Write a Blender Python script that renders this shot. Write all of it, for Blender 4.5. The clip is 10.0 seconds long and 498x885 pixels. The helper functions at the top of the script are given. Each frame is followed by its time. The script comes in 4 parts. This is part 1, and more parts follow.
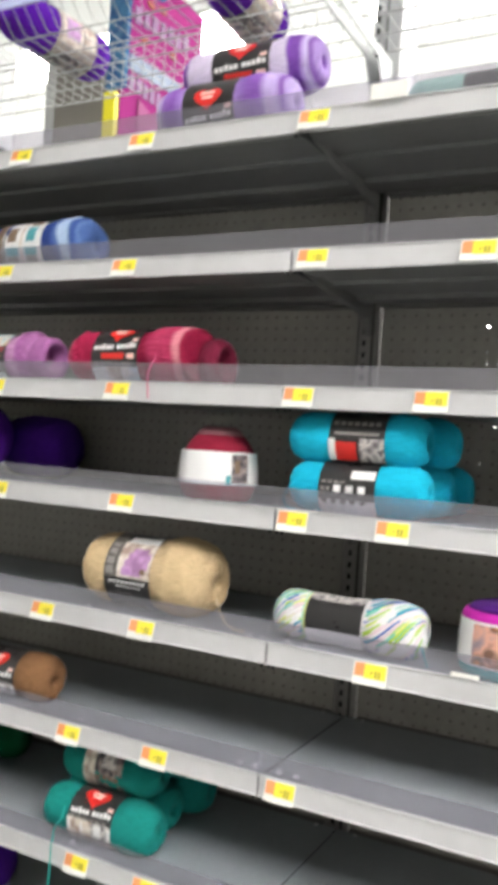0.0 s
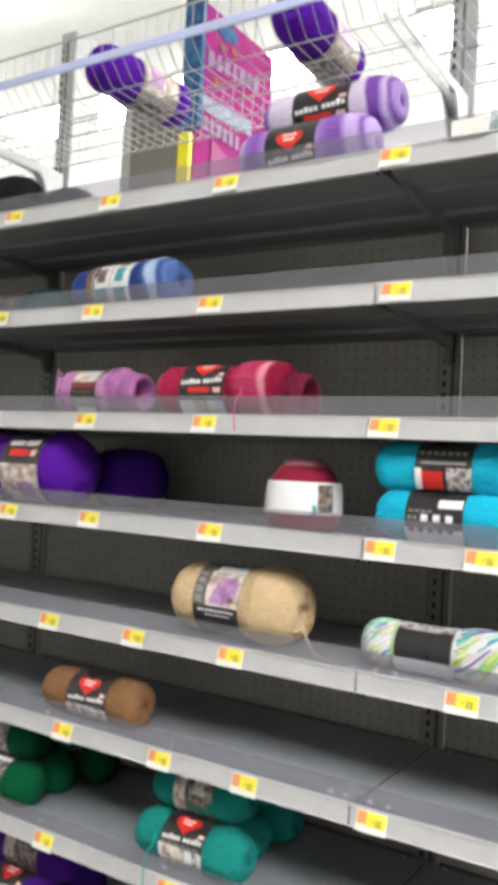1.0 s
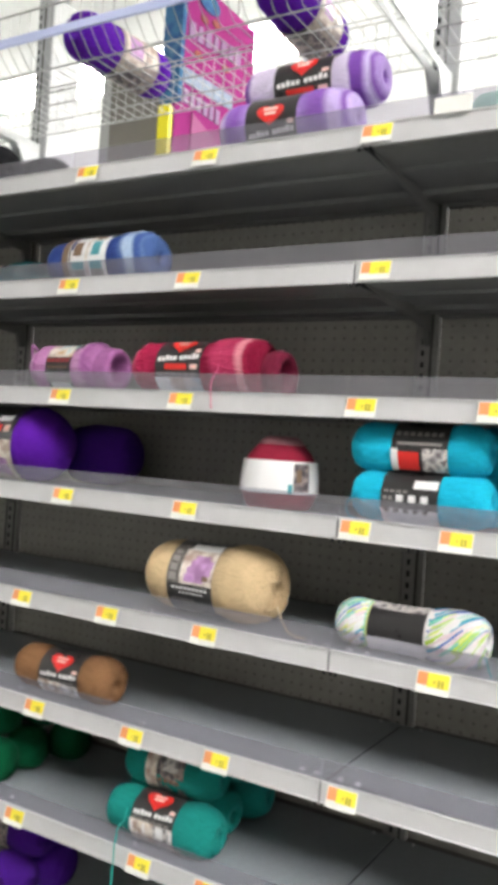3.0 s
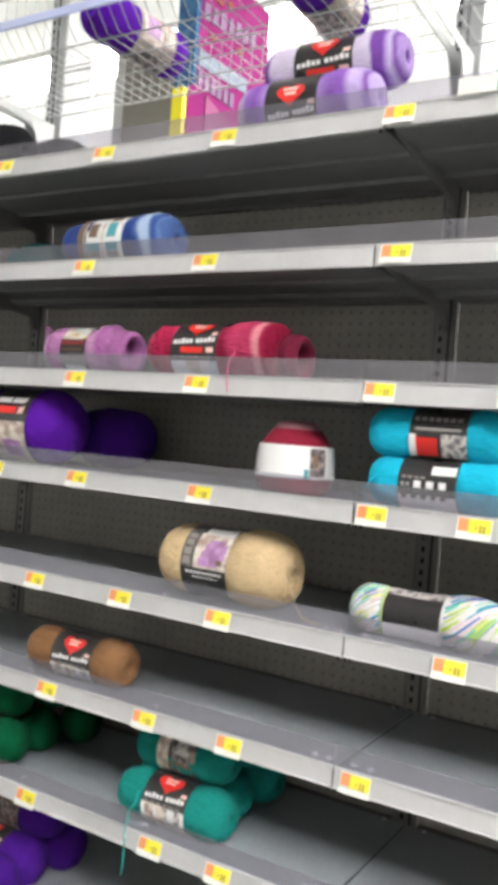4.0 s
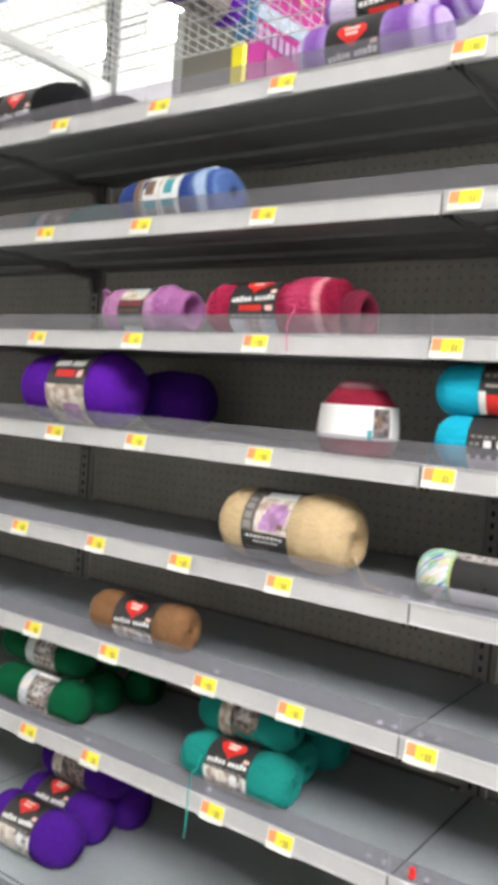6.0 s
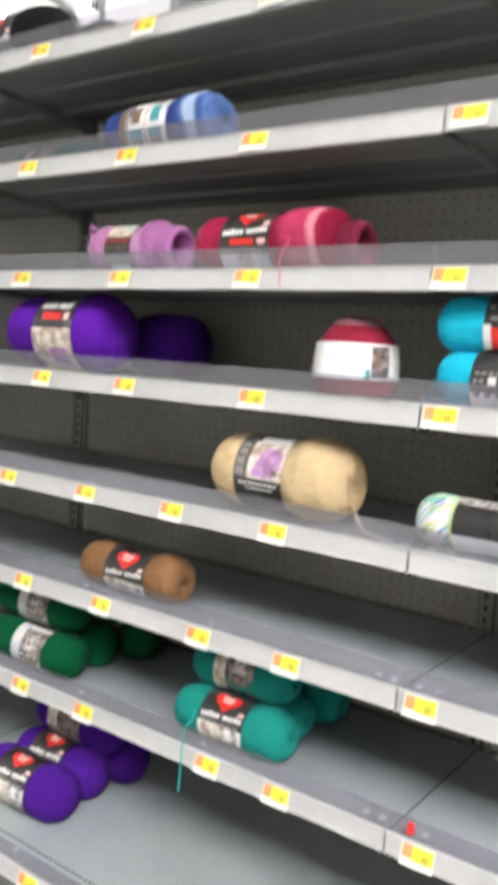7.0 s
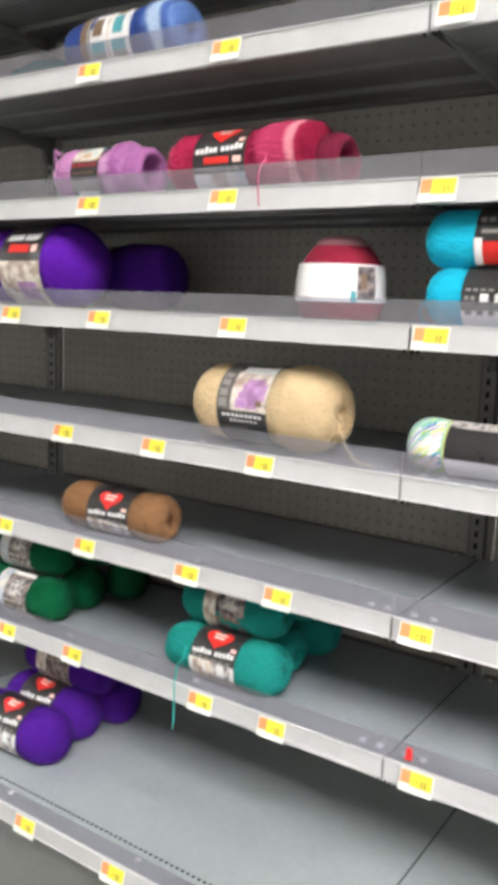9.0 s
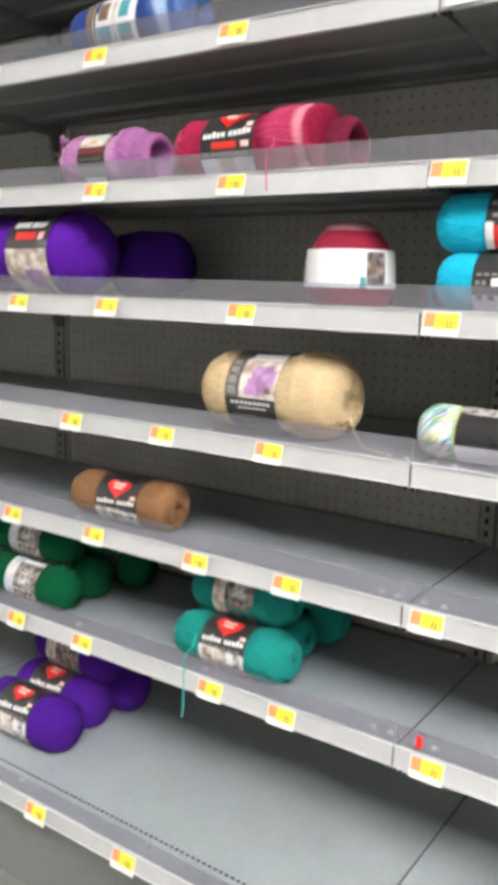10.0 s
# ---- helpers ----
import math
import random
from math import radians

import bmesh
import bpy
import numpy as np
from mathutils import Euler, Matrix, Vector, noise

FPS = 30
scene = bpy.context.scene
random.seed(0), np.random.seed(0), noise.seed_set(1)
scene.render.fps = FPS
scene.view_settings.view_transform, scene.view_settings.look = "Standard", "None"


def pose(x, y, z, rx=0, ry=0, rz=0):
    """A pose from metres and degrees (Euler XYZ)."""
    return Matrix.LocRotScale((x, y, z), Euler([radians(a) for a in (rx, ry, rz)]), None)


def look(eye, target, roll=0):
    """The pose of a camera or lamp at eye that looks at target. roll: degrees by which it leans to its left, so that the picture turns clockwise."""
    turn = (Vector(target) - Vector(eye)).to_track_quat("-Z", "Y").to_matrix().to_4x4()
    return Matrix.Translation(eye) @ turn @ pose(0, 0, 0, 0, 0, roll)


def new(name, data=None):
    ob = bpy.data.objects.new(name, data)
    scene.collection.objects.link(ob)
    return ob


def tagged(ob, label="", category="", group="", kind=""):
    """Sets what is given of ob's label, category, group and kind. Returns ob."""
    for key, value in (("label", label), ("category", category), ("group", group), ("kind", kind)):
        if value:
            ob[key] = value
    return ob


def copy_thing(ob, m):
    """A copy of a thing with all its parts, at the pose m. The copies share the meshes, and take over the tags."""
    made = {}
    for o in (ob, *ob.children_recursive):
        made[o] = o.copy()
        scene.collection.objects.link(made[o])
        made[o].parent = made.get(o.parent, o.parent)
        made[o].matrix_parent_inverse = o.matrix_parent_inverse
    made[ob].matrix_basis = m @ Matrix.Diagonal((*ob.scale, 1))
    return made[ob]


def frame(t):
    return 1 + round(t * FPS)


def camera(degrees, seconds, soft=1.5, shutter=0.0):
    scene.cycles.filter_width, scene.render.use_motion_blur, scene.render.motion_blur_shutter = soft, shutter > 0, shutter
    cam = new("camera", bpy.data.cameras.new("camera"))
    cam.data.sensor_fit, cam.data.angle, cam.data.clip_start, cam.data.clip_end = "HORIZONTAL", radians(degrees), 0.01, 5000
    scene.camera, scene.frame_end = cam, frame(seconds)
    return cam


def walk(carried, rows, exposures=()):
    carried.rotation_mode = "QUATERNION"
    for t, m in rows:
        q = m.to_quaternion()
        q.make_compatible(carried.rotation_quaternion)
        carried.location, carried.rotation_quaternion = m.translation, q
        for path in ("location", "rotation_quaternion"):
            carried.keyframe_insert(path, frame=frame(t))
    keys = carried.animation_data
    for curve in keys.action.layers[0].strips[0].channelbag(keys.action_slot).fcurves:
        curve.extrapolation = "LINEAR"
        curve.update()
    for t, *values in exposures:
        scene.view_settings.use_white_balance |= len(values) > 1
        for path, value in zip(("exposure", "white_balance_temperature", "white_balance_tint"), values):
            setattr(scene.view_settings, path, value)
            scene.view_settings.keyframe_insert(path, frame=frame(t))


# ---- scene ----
cam = camera(33.0, 10.0, soft=6.0, shutter=0.5)
PATH = [
    (0, (0.628, -1.312, 1.346), (-0.301, 0.46, 1.346), 3.7),
    (0.1, (0.628, -1.313, 1.343), (-0.286, 0.465, 1.368), 3.4),
    (0.2, (0.637, -1.313, 1.339), (-0.288, 0.46, 1.392), 3.0),
    (0.3, (0.651, -1.315, 1.346), (-0.288, 0.45, 1.421), 2.3),
    (0.4, (0.666, -1.314, 1.367), (-0.326, 0.422, 1.423), 0.6),
    (0.5, (0.672, -1.312, 1.346), (-0.394, 0.38, 1.387), 0.1),
    (0.6, (0.646, -1.332, 1.33), (-0.394, 0.373, 1.421), 0.3),
    (0.7, (0.653, -1.339, 1.355), (-0.438, 0.335, 1.438), 0.9),
    (0.8, (0.627, -1.359, 1.351), (-0.437, 0.332, 1.449), 1.9),
    (0.9, (0.625, -1.357, 1.354), (-0.449, 0.329, 1.427), 2.7),
    (1, (0.613, -1.359, 1.349), (-0.455, 0.331, 1.406), 3.1),
    (1.5, (0.612, -1.35, 1.35), (-0.429, 0.358, 1.388), 3.8),
    (2, (0.616, -1.342, 1.343), (-0.414, 0.372, 1.366), 4.1),
    (3.5, (0.6, -1.352, 1.35), (-0.415, 0.371, 1.35), 3.8),
    (4, (0.589, -1.349, 1.34), (-0.442, 0.364, 1.32), 4.5),
    (4.5, (0.582, -1.341, 1.327), (-0.459, 0.366, 1.311), 4.2),
    (4.7, (0.584, -1.335, 1.33), (-0.455, 0.374, 1.309), 3.4),
    (5, (0.599, -1.334, 1.35), (-0.433, 0.379, 1.368), 2.5),
    (5.2, (0.6, -1.336, 1.347), (-0.441, 0.371, 1.36), 2.5),
    (5.3, (0.608, -1.331, 1.348), (-0.459, 0.361, 1.343), 3.5),
    (5.5, (0.595, -1.323, 1.326), (-0.538, 0.324, 1.274), 4.2),
    (5.7, (0.573, -1.318, 1.329), (-0.589, 0.307, 1.241), 4.6),
    (6.8, (0.574, -1.235, 1.305), (-0.558, 0.408, 1.163), 1.9),
    (7, (0.557, -1.219, 1.294), (-0.61, 0.392, 1.088), 3.6),
    (7.2, (0.525, -1.205, 1.283), (-0.633, 0.401, 0.997), 2.6),
    (7.3, (0.511, -1.206, 1.275), (-0.607, 0.424, 0.975), 2.1),
    (7.5, (0.512, -1.184, 1.265), (-0.542, 0.479, 0.913), 2.5),
    (7.7, (0.494, -1.196, 1.243), (-0.498, 0.508, 0.907), 3.4),
    (8, (0.52, -1.186, 1.27), (-0.518, 0.492, 0.942), 1.4),
    (8.2, (0.531, -1.191, 1.264), (-0.555, 0.464, 0.977), 1.9),
    (8.5, (0.522, -1.189, 1.272), (-0.596, 0.436, 0.939), 1.4),
    (9, (0.519, -1.186, 1.27), (-0.587, 0.445, 0.927), 1.8),
    (9.5, (0.511, -1.179, 1.264), (-0.618, 0.427, 0.88), 2.2),
    (10, (0.514, -1.181, 1.266), (-0.604, 0.435, 0.897), 1.5),
]
EXPOSURE = [(0, 0.53), (0.5, 0.45), (1, 0.46), (2, 0.47), (4, 0.54), (5, 0.62), (5.5, 0.60), (7, 0.86), (10, 0.85)]
walk(cam, [(t, look(eye, target, roll)) for t, eye, target, roll in PATH], EXPOSURE)

# ---- light: a large shop hall under rows of ceiling tubes ----
world = bpy.data.worlds.new("hall_air")
world.use_nodes = True
world.node_tree.nodes["Background"].inputs[0].default_value = (0.9, 0.95, 1.0, 1)
world.node_tree.nodes["Background"].inputs[1].default_value = 0.05
scene.world = world
TUBE_POWER, KEY_POWER = 32.0, 16.8


# ---- materials ----
def mat(name, base, rough=0.6, metal=0.0, spec=0.5):
    m = bpy.data.materials.new(name)
    m.use_nodes = True
    b = m.node_tree.nodes["Principled BSDF"]
    b.inputs["Base Color"].default_value = (*base, 1)
    b.inputs["Roughness"].default_value = rough
    b.inputs["Metallic"].default_value = metal
    b.inputs["Specular IOR Level"].default_value = spec
    return m


def nodes(m):
    return m.node_tree.nodes, m.node_tree.links, m.node_tree.nodes["Principled BSDF"]


def math_node(m, op, a, b=None, c=None):
    n, l, _ = nodes(m)
    k = n.new("ShaderNodeMath")
    k.operation = op
    for i, v in enumerate((a, b, c)):
        if v is None:
            continue
        if isinstance(v, (int, float)):
            k.inputs[i].default_value = v
        else:
            l.new(v, k.inputs[i])
    return k.outputs[0]


def coords(m, kind="Object"):
    n, l, _ = nodes(m)
    t = n.new("ShaderNodeTexCoord")
    sep = n.new("ShaderNodeSeparateXYZ")
    l.new(t.outputs[kind], sep.inputs[0])
    return t.outputs[kind], sep.outputs


def noise_node(m, vec, scale, detail=3.0, rough=0.55):
    n, l, _ = nodes(m)
    k = n.new("ShaderNodeTexNoise")
    k.inputs["Scale"].default_value = scale
    k.inputs["Detail"].default_value = detail
    k.inputs["Roughness"].default_value = rough
    l.new(vec, k.inputs["Vector"])
    return k.outputs["Fac"]


def ramp(m, fac, stops, interp="LINEAR"):
    n, l, _ = nodes(m)
    k = n.new("ShaderNodeValToRGB")
    k.color_ramp.interpolation = interp
    while len(k.color_ramp.elements) < len(stops):
        k.color_ramp.elements.new(0.5)
    for e, (p, c) in zip(k.color_ramp.elements, stops):
        e.position, e.color = p, (*c, 1)
    l.new(fac, k.inputs[0])
    return k.outputs[0]


def mixed(m, fac, a, b, mode="MIX"):
    n, l, _ = nodes(m)
    k = n.new("ShaderNodeMix")
    k.data_type, k.blend_type = "RGBA", mode
    for sock, v in ((k.inputs[0], fac), (k.inputs[6], a), (k.inputs[7], b)):
        if isinstance(v, (int, float)):
            sock.default_value = v
        elif isinstance(v, tuple):
            sock.default_value = (*v, 1)
        else:
            l.new(v, sock)
    return k.outputs[2]


def bump(m, height, strength, dist=0.002):
    n, l, b = nodes(m)
    k = n.new("ShaderNodeBump")
    k.inputs["Strength"].default_value = strength
    k.inputs["Distance"].default_value = dist
    l.new(height, k.inputs["Height"])
    l.new(k.outputs[0], b.inputs["Normal"])


def worn(name, base, rough, metal=0.0, fleck=0.12, big=3.0, small=90.0, relief=0.08):
    """Painted or bare surface with blotches, fine grain and uneven gloss."""
    m = mat(name, base, rough, metal)
    n, l, b = nodes(m)
    vec, _ = coords(m)
    a, f = noise_node(m, vec, big, 4), noise_node(m, vec, small, 3)
    dark = tuple(v * (1 - 1.6 * fleck) for v in base)
    lite = tuple(min(1, v * (1 + 0.9 * fleck)) for v in base)
    c = ramp(m, a, [(0.3, dark), (0.7, lite)])
    c = mixed(m, 0.25, c, ramp(m, f, [(0.35, dark), (0.65, lite)]))
    l.new(c, b.inputs["Base Color"])
    r = math_node(m, "MULTIPLY_ADD", a, 0.3, rough - 0.15)
    l.new(r, b.inputs["Roughness"])
    if relief:
        bump(m, f, relief, 0.001)
    return m


def yarn(name, base, second=None, bands=None, turns=74, slant=40.0, stretch=1.0):
    """Wound yarn: strands lie side by side round the skein's long axis (local x)."""
    m = mat(name, base, 0.95, 0, 0.06)
    n, l, b = nodes(m)
    vec, s = coords(m)
    ang = math_node(m, "ARCTAN2", s[2], math_node(m, "MULTIPLY", s[1], -1.0))
    wob = noise_node(m, vec, 22, 2)
    fine = noise_node(m, vec, 420, 3, 0.7)
    lump = noise_node(m, vec, 9, 2)
    streaks = []
    for lean, scale in ((14, 230.0), (-22, 150.0)):
        mp = n.new("ShaderNodeMapping")
        mp.inputs["Rotation"].default_value = (0, radians(lean), radians(lean))
        mp.inputs["Scale"].default_value = (0.10 * stretch, 1, 1)
        l.new(vec, mp.inputs["Vector"])
        streaks.append(noise_node(m, mp.outputs[0], scale, 2, 0.5))
    ph = math_node(m, "MULTIPLY_ADD", s[0], slant * 6, math_node(m, "MULTIPLY", ang, turns))
    ph = math_node(m, "MULTIPLY_ADD", wob, 30.0, ph)
    wave = math_node(m, "MULTIPLY_ADD", math_node(m, "SINE", ph), 0.12, 0.0)
    st = math_node(m, "ADD", math_node(m, "MULTIPLY_ADD", streaks[0], 1.9, -0.45), wave)
    st2 = streaks[1]
    rel = math_node(m, "ADD", math_node(m, "MULTIPLY", st, 0.7), math_node(m, "MULTIPLY", fine, 0.8))
    rel = math_node(m, "MULTIPLY_ADD", st2, 0.5, rel)
    # coils of strand round the open ends
    tc = n.new("ShaderNodeTexCoord")
    sep = n.new("ShaderNodeSeparateXYZ")
    l.new(tc.outputs["Normal"], sep.inputs[0])
    facing = math_node(m, "POWER", math_node(m, "ABSOLUTE", sep.outputs[0]), 2.0)
    rr = math_node(m, "SQRT", math_node(m, "ADD", math_node(m, "MULTIPLY", s[1], s[1]), math_node(m, "MULTIPLY", s[2], s[2])))
    coil = math_node(m, "SINE", math_node(m, "MULTIPLY_ADD", rr, 1100.0, math_node(m, "MULTIPLY_ADD", wob, 26.0, ang)))
    coil = math_node(m, "MULTIPLY", coil, facing)
    rel = math_node(m, "MULTIPLY_ADD", coil, 0.55, rel)
    dark = tuple(v * 0.78 for v in base)
    if bands:
        key = math_node(m, "MULTIPLY_ADD", s[0], bands[0], math_node(m, "MULTIPLY_ADD", ang, bands[1], math_node(m, "MULTIPLY", lump, bands[2])))
        key = math_node(m, "ADD", key, 0.5 - bands[2] * 0.5)
        c = ramp(m, key, bands[3])
        shade = ramp(m, st, [(0.0, (0.82, 0.82, 0.82)), (0.6, (1, 1, 1))])
        c = mixed(m, 1.0, c, shade, "MULTIPLY")
    else:
        c = ramp(m, st, [(0.0, dark), (0.55, base)])
        c = mixed(m, math_node(m, "MULTIPLY", lump, 0.35), c, second or tuple(min(1, v * 1.25 + 0.01) for v in base))
    c = mixed(m, 0.35, c, ramp(m, fine, [(0.3, (0.62, 0.62, 0.62)), (0.7, (1, 1, 1))]), "MULTIPLY")
    geo = n.new("ShaderNodeNewGeometry")
    c = mixed(m, 1.0, c, ramp(m, geo.outputs["Random Per Island"], [(0.0, (0.90, 0.90, 0.90)), (0.5, (0.97, 0.97, 0.97)), (1.0, (1, 1, 1))]), "MULTIPLY")
    l.new(c, b.inputs["Base Color"])
    b.inputs["Sheen Weight"].default_value = 0.025
    b.inputs["Sheen Roughness"].default_value = 0.5
    bump(m, rel, 0.34, 0.0018)
    return m


def confetti():
    """White yarn whose strands run through short dyed lengths of many colours."""
    m = mat("yarn_white_confetti", (0.8, 0.8, 0.8), 0.95, 0, 0.12)
    n, l, b = nodes(m)
    vec, s = coords(m)
    geo = n.new("ShaderNodeNewGeometry")
    key = math_node(m, "MULTIPLY_ADD", geo.outputs["Random Per Island"], 7.3, math_node(m, "MULTIPLY_ADD", s[0], 2.5, 1.0))
    key = math_node(m, "FRACT", key)
    c = ramp(m, key, [(0.0, (0.80, 0.78, 0.77)), (0.26, (0.76, 0.62, 0.66)), (0.40, (0.80, 0.80, 0.80)), (0.50, (0.46, 0.66, 0.10)), (0.58, (0.80, 0.80, 0.78)), (0.64, (0.03, 0.34, 0.50)), (0.72, (0.08, 0.16, 0.50)), (0.81, (0.78, 0.78, 0.80)), (0.87, (0.22, 0.60, 0.46)), (0.95, (0.70, 0.74, 0.24))], "CONSTANT")
    fine = noise_node(m, vec, 420, 3, 0.7)
    l.new(mixed(m, 0.3, c, ramp(m, fine, [(0.3, (0.6, 0.6, 0.6)), (0.7, (1, 1, 1))]), "MULTIPLY"), b.inputs["Base Color"])
    bump(m, fine, 0.4, 0.002)
    return m


def print_mat(name, stops, scale, rough=0.35):
    """Printed picture on glossy paper: soft coloured patches."""
    m = mat(name, stops[0][1], rough)
    n, l, b = nodes(m)
    vec, _ = coords(m)
    v = n.new("ShaderNodeTexVoronoi")
    v.inputs["Scale"].default_value = scale
    l.new(vec, v.inputs["Vector"])
    f = math_node(m, "MULTIPLY_ADD", noise_node(m, vec, scale * 0.7, 3), 0.9, math_node(m, "MULTIPLY", v.outputs["Distance"], 0.5))
    l.new(ramp(m, math_node(m, "SUBTRACT", f, 0.15), stops), b.inputs["Base Color"])
    return m


def glow(name, base, strength):
    m = mat(name, base)
    b = m.node_tree.nodes["Principled BSDF"]
    b.inputs["Emission Color"].default_value = (*base, 1)
    b.inputs["Emission Strength"].default_value = strength
    return m


def film_plastic():
    """Clear, scuffed lip plastic, faintly violet."""
    m = bpy.data.materials.new("clear_plastic")
    m.use_nodes = True
    n, l = m.node_tree.nodes, m.node_tree.links
    n.remove(n["Principled BSDF"])
    tr, di, gl = n.new("ShaderNodeBsdfTransparent"), n.new("ShaderNodeBsdfDiffuse"), n.new("ShaderNodeBsdfGlossy")
    tr.inputs[0].default_value = (0.82, 0.805, 0.85, 1)
    di.inputs[0].default_value = (0.56, 0.55, 0.58, 1)
    gl.inputs["Roughness"].default_value = 0.12
    tc, no = n.new("ShaderNodeTexCoord"), n.new("ShaderNodeTexNoise")
    no.inputs["Scale"].default_value = 7
    l.new(tc.outputs["Object"], no.inputs["Vector"])
    mr = n.new("ShaderNodeMapRange")
    mr.inputs[3].default_value, mr.inputs[4].default_value = 0.08, 0.17
    l.new(no.outputs["Fac"], mr.inputs[0])
    a, b2 = n.new("ShaderNodeMixShader"), n.new("ShaderNodeMixShader")
    l.new(mr.outputs[0], a.inputs[0])
    l.new(tr.outputs[0], a.inputs[1])
    l.new(di.outputs[0], a.inputs[2])
    b2.inputs[0].default_value = 0.045
    l.new(a.outputs[0], b2.inputs[1])
    l.new(gl.outputs[0], b2.inputs[2])
    l.new(b2.outputs[0], n["Material Output"].inputs[0])
    return m


def pegboard():
    """Dark painted hardboard with a grid of round holes one inch apart."""
    m = worn("pegboard", (0.36, 0.34, 0.297), 0.55, 0, 0.16, 2.5, 60)
    n, l, b = nodes(m)
    vec, s = coords(m)
    u = math_node(m, "SUBTRACT", math_node(m, "FRACT", math_node(m, "DIVIDE", math_node(m, "ADD", s[0], 10.0), 0.0254)), 0.5)
    v = math_node(m, "SUBTRACT", math_node(m, "FRACT", math_node(m, "DIVIDE", s[2], 0.0254)), 0.5)
    d = math_node(m, "SQRT", math_node(m, "ADD", math_node(m, "MULTIPLY", u, u), math_node(m, "MULTIPLY", v, v)))
    hole = math_node(m, "LESS_THAN", d, 0.13)
    c = mixed(m, hole, b.inputs["Base Color"].links[0].from_socket, (0.19, 0.178, 0.156))
    l.new(c, b.inputs["Base Color"])
    # holes of the end bay are drilled clean through and let the hall shine in
    clear = math_node(m, "MULTIPLY", math_node(m, "GREATER_THAN", s[0], 0.228), math_node(m, "GREATER_THAN", noise_node(m, vec, 14, 1), 0.48))
    clear = math_node(m, "MULTIPLY", clear, math_node(m, "LESS_THAN", math_node(m, "ABSOLUTE", math_node(m, "SUBTRACT", s[2], 1.48)), 0.16))
    clear = math_node(m, "MULTIPLY", clear, math_node(m, "LESS_THAN", d, 0.10))
    tr, mx = n.new("ShaderNodeBsdfTransparent"), n.new("ShaderNodeMixShader")
    l.new(clear, mx.inputs[0])
    l.new(b.outputs[0], mx.inputs[1])
    l.new(tr.outputs[0], mx.inputs[2])
    l.new(mx.outputs[0], n["Material Output"].inputs[0])
    return m


M_PEG = pegboard()
M_SHELF = worn("shelf_paint", (0.358, 0.388, 0.415), 0.42, 0.0, 0.10, 2.2, 70)
M_BASE = worn("base_paint", (0.40, 0.44, 0.455), 0.42, 0.0, 0.10, 2.2, 70)
M_STEEL_DARK = worn("dark_steel", (0.235, 0.235, 0.23), 0.5, 0.2, 0.15)
M_BRACKET = worn("bracket_grey", (0.20, 0.195, 0.184), 0.6, 0.0, 0.15)
# shelf steel darkened by colour: the shade under the decks
M_UNDER = worn("underside_shade", (0.185, 0.18, 0.17), 0.55, 0.0, 0.12)
# paler grey, holds the backlight on the posts above the shelving
M_POST = worn("post_lit_grey", (0.46, 0.47, 0.468), 0.4, 0.1, 0.08)
M_SLOT = mat("slot_black", (0.01, 0.01, 0.01), 0.9)
M_CHANNEL = worn("channel_plastic", (0.59, 0.582, 0.584), 0.38, 0, 0.05, 5, 40, 0.03)
# near-black for the shadow in the gaps between shelves
M_GAP_SHADE = mat("gap_shade_dark", (0.04, 0.04, 0.04), 0.7)
M_LIP = film_plastic()
M_PAPER = mat("tag_paper", (0.86, 0.85, 0.80), 0.5)
M_YELLOW = mat("tag_yellow", (0.92, 0.78, 0.06), 0.5)
M_ORANGE = mat("tag_orange", (0.85, 0.33, 0.13), 0.5)
M_INK = mat("ink_dark", (0.05, 0.04, 0.03), 0.6)
M_OLIVE_INK = mat("ink_olive", (0.48, 0.40, 0.05), 0.6)
M_WIRE = mat("wire_zinc", (0.50, 0.50, 0.49), 0.4, 0.4)
M_STRIP = mat("ticket_strip_blue", (0.55, 0.60, 0.85), 0.3)
M_BLACK = worn("label_black", (0.034, 0.032, 0.032), 0.32, 0, 0.1, 30, 200, 0.0)
M_RED = mat("logo_red", (0.72, 0.03, 0.025), 0.35)
M_PINKWHITE = mat("logo_pale", (0.95, 0.62, 0.56), 0.4)
M_WHITE = mat("print_white", (0.86, 0.85, 0.84), 0.4)
M_GREYPRINT = mat("print_grey", (0.30, 0.275, 0.26), 0.4)
M_BROWNPRINT = mat("print_brown", (0.20, 0.125, 0.075), 0.45)
M_TEALPRINT = mat("print_teal", (0.08, 0.36, 0.40), 0.45)
M_PIC_BEIGE = print_mat("picture_beige", [(0.2, (0.62, 0.50, 0.38)), (0.45, (0.80, 0.74, 0.66)), (0.7, (0.42, 0.30, 0.24))], 45)
M_PIC_GREY = print_mat("picture_grey", [(0.2, (0.62, 0.58, 0.52)), (0.36, (0.12, 0.10, 0.11)), (0.48, (0.34, 0.31, 0.31)), (0.62, (0.70, 0.66, 0.62)), (0.75, (0.16, 0.14, 0.15))], 60)
M_PIC_DARK = print_mat("picture_dark", [(0.2, (0.30, 0.24, 0.22)), (0.38, (0.05, 0.045, 0.05)), (0.52, (0.16, 0.13, 0.14)), (0.66, (0.42, 0.34, 0.30)), (0.8, (0.07, 0.06, 0.06))], 60)
M_PIC_TAUPE = print_mat("picture_taupe", [(0.2, (0.40, 0.32, 0.24)), (0.42, (0.20, 0.15, 0.13)), (0.55, (0.46, 0.38, 0.32)), (0.75, (0.28, 0.22, 0.22))], 40)
M_STRIPE = print_mat("print_stripe", [(0.2, (0.10, 0.09, 0.085)), (0.45, (0.17, 0.15, 0.14)), (0.6, (0.09, 0.08, 0.075)), (0.8, (0.24, 0.22, 0.2))], 70)
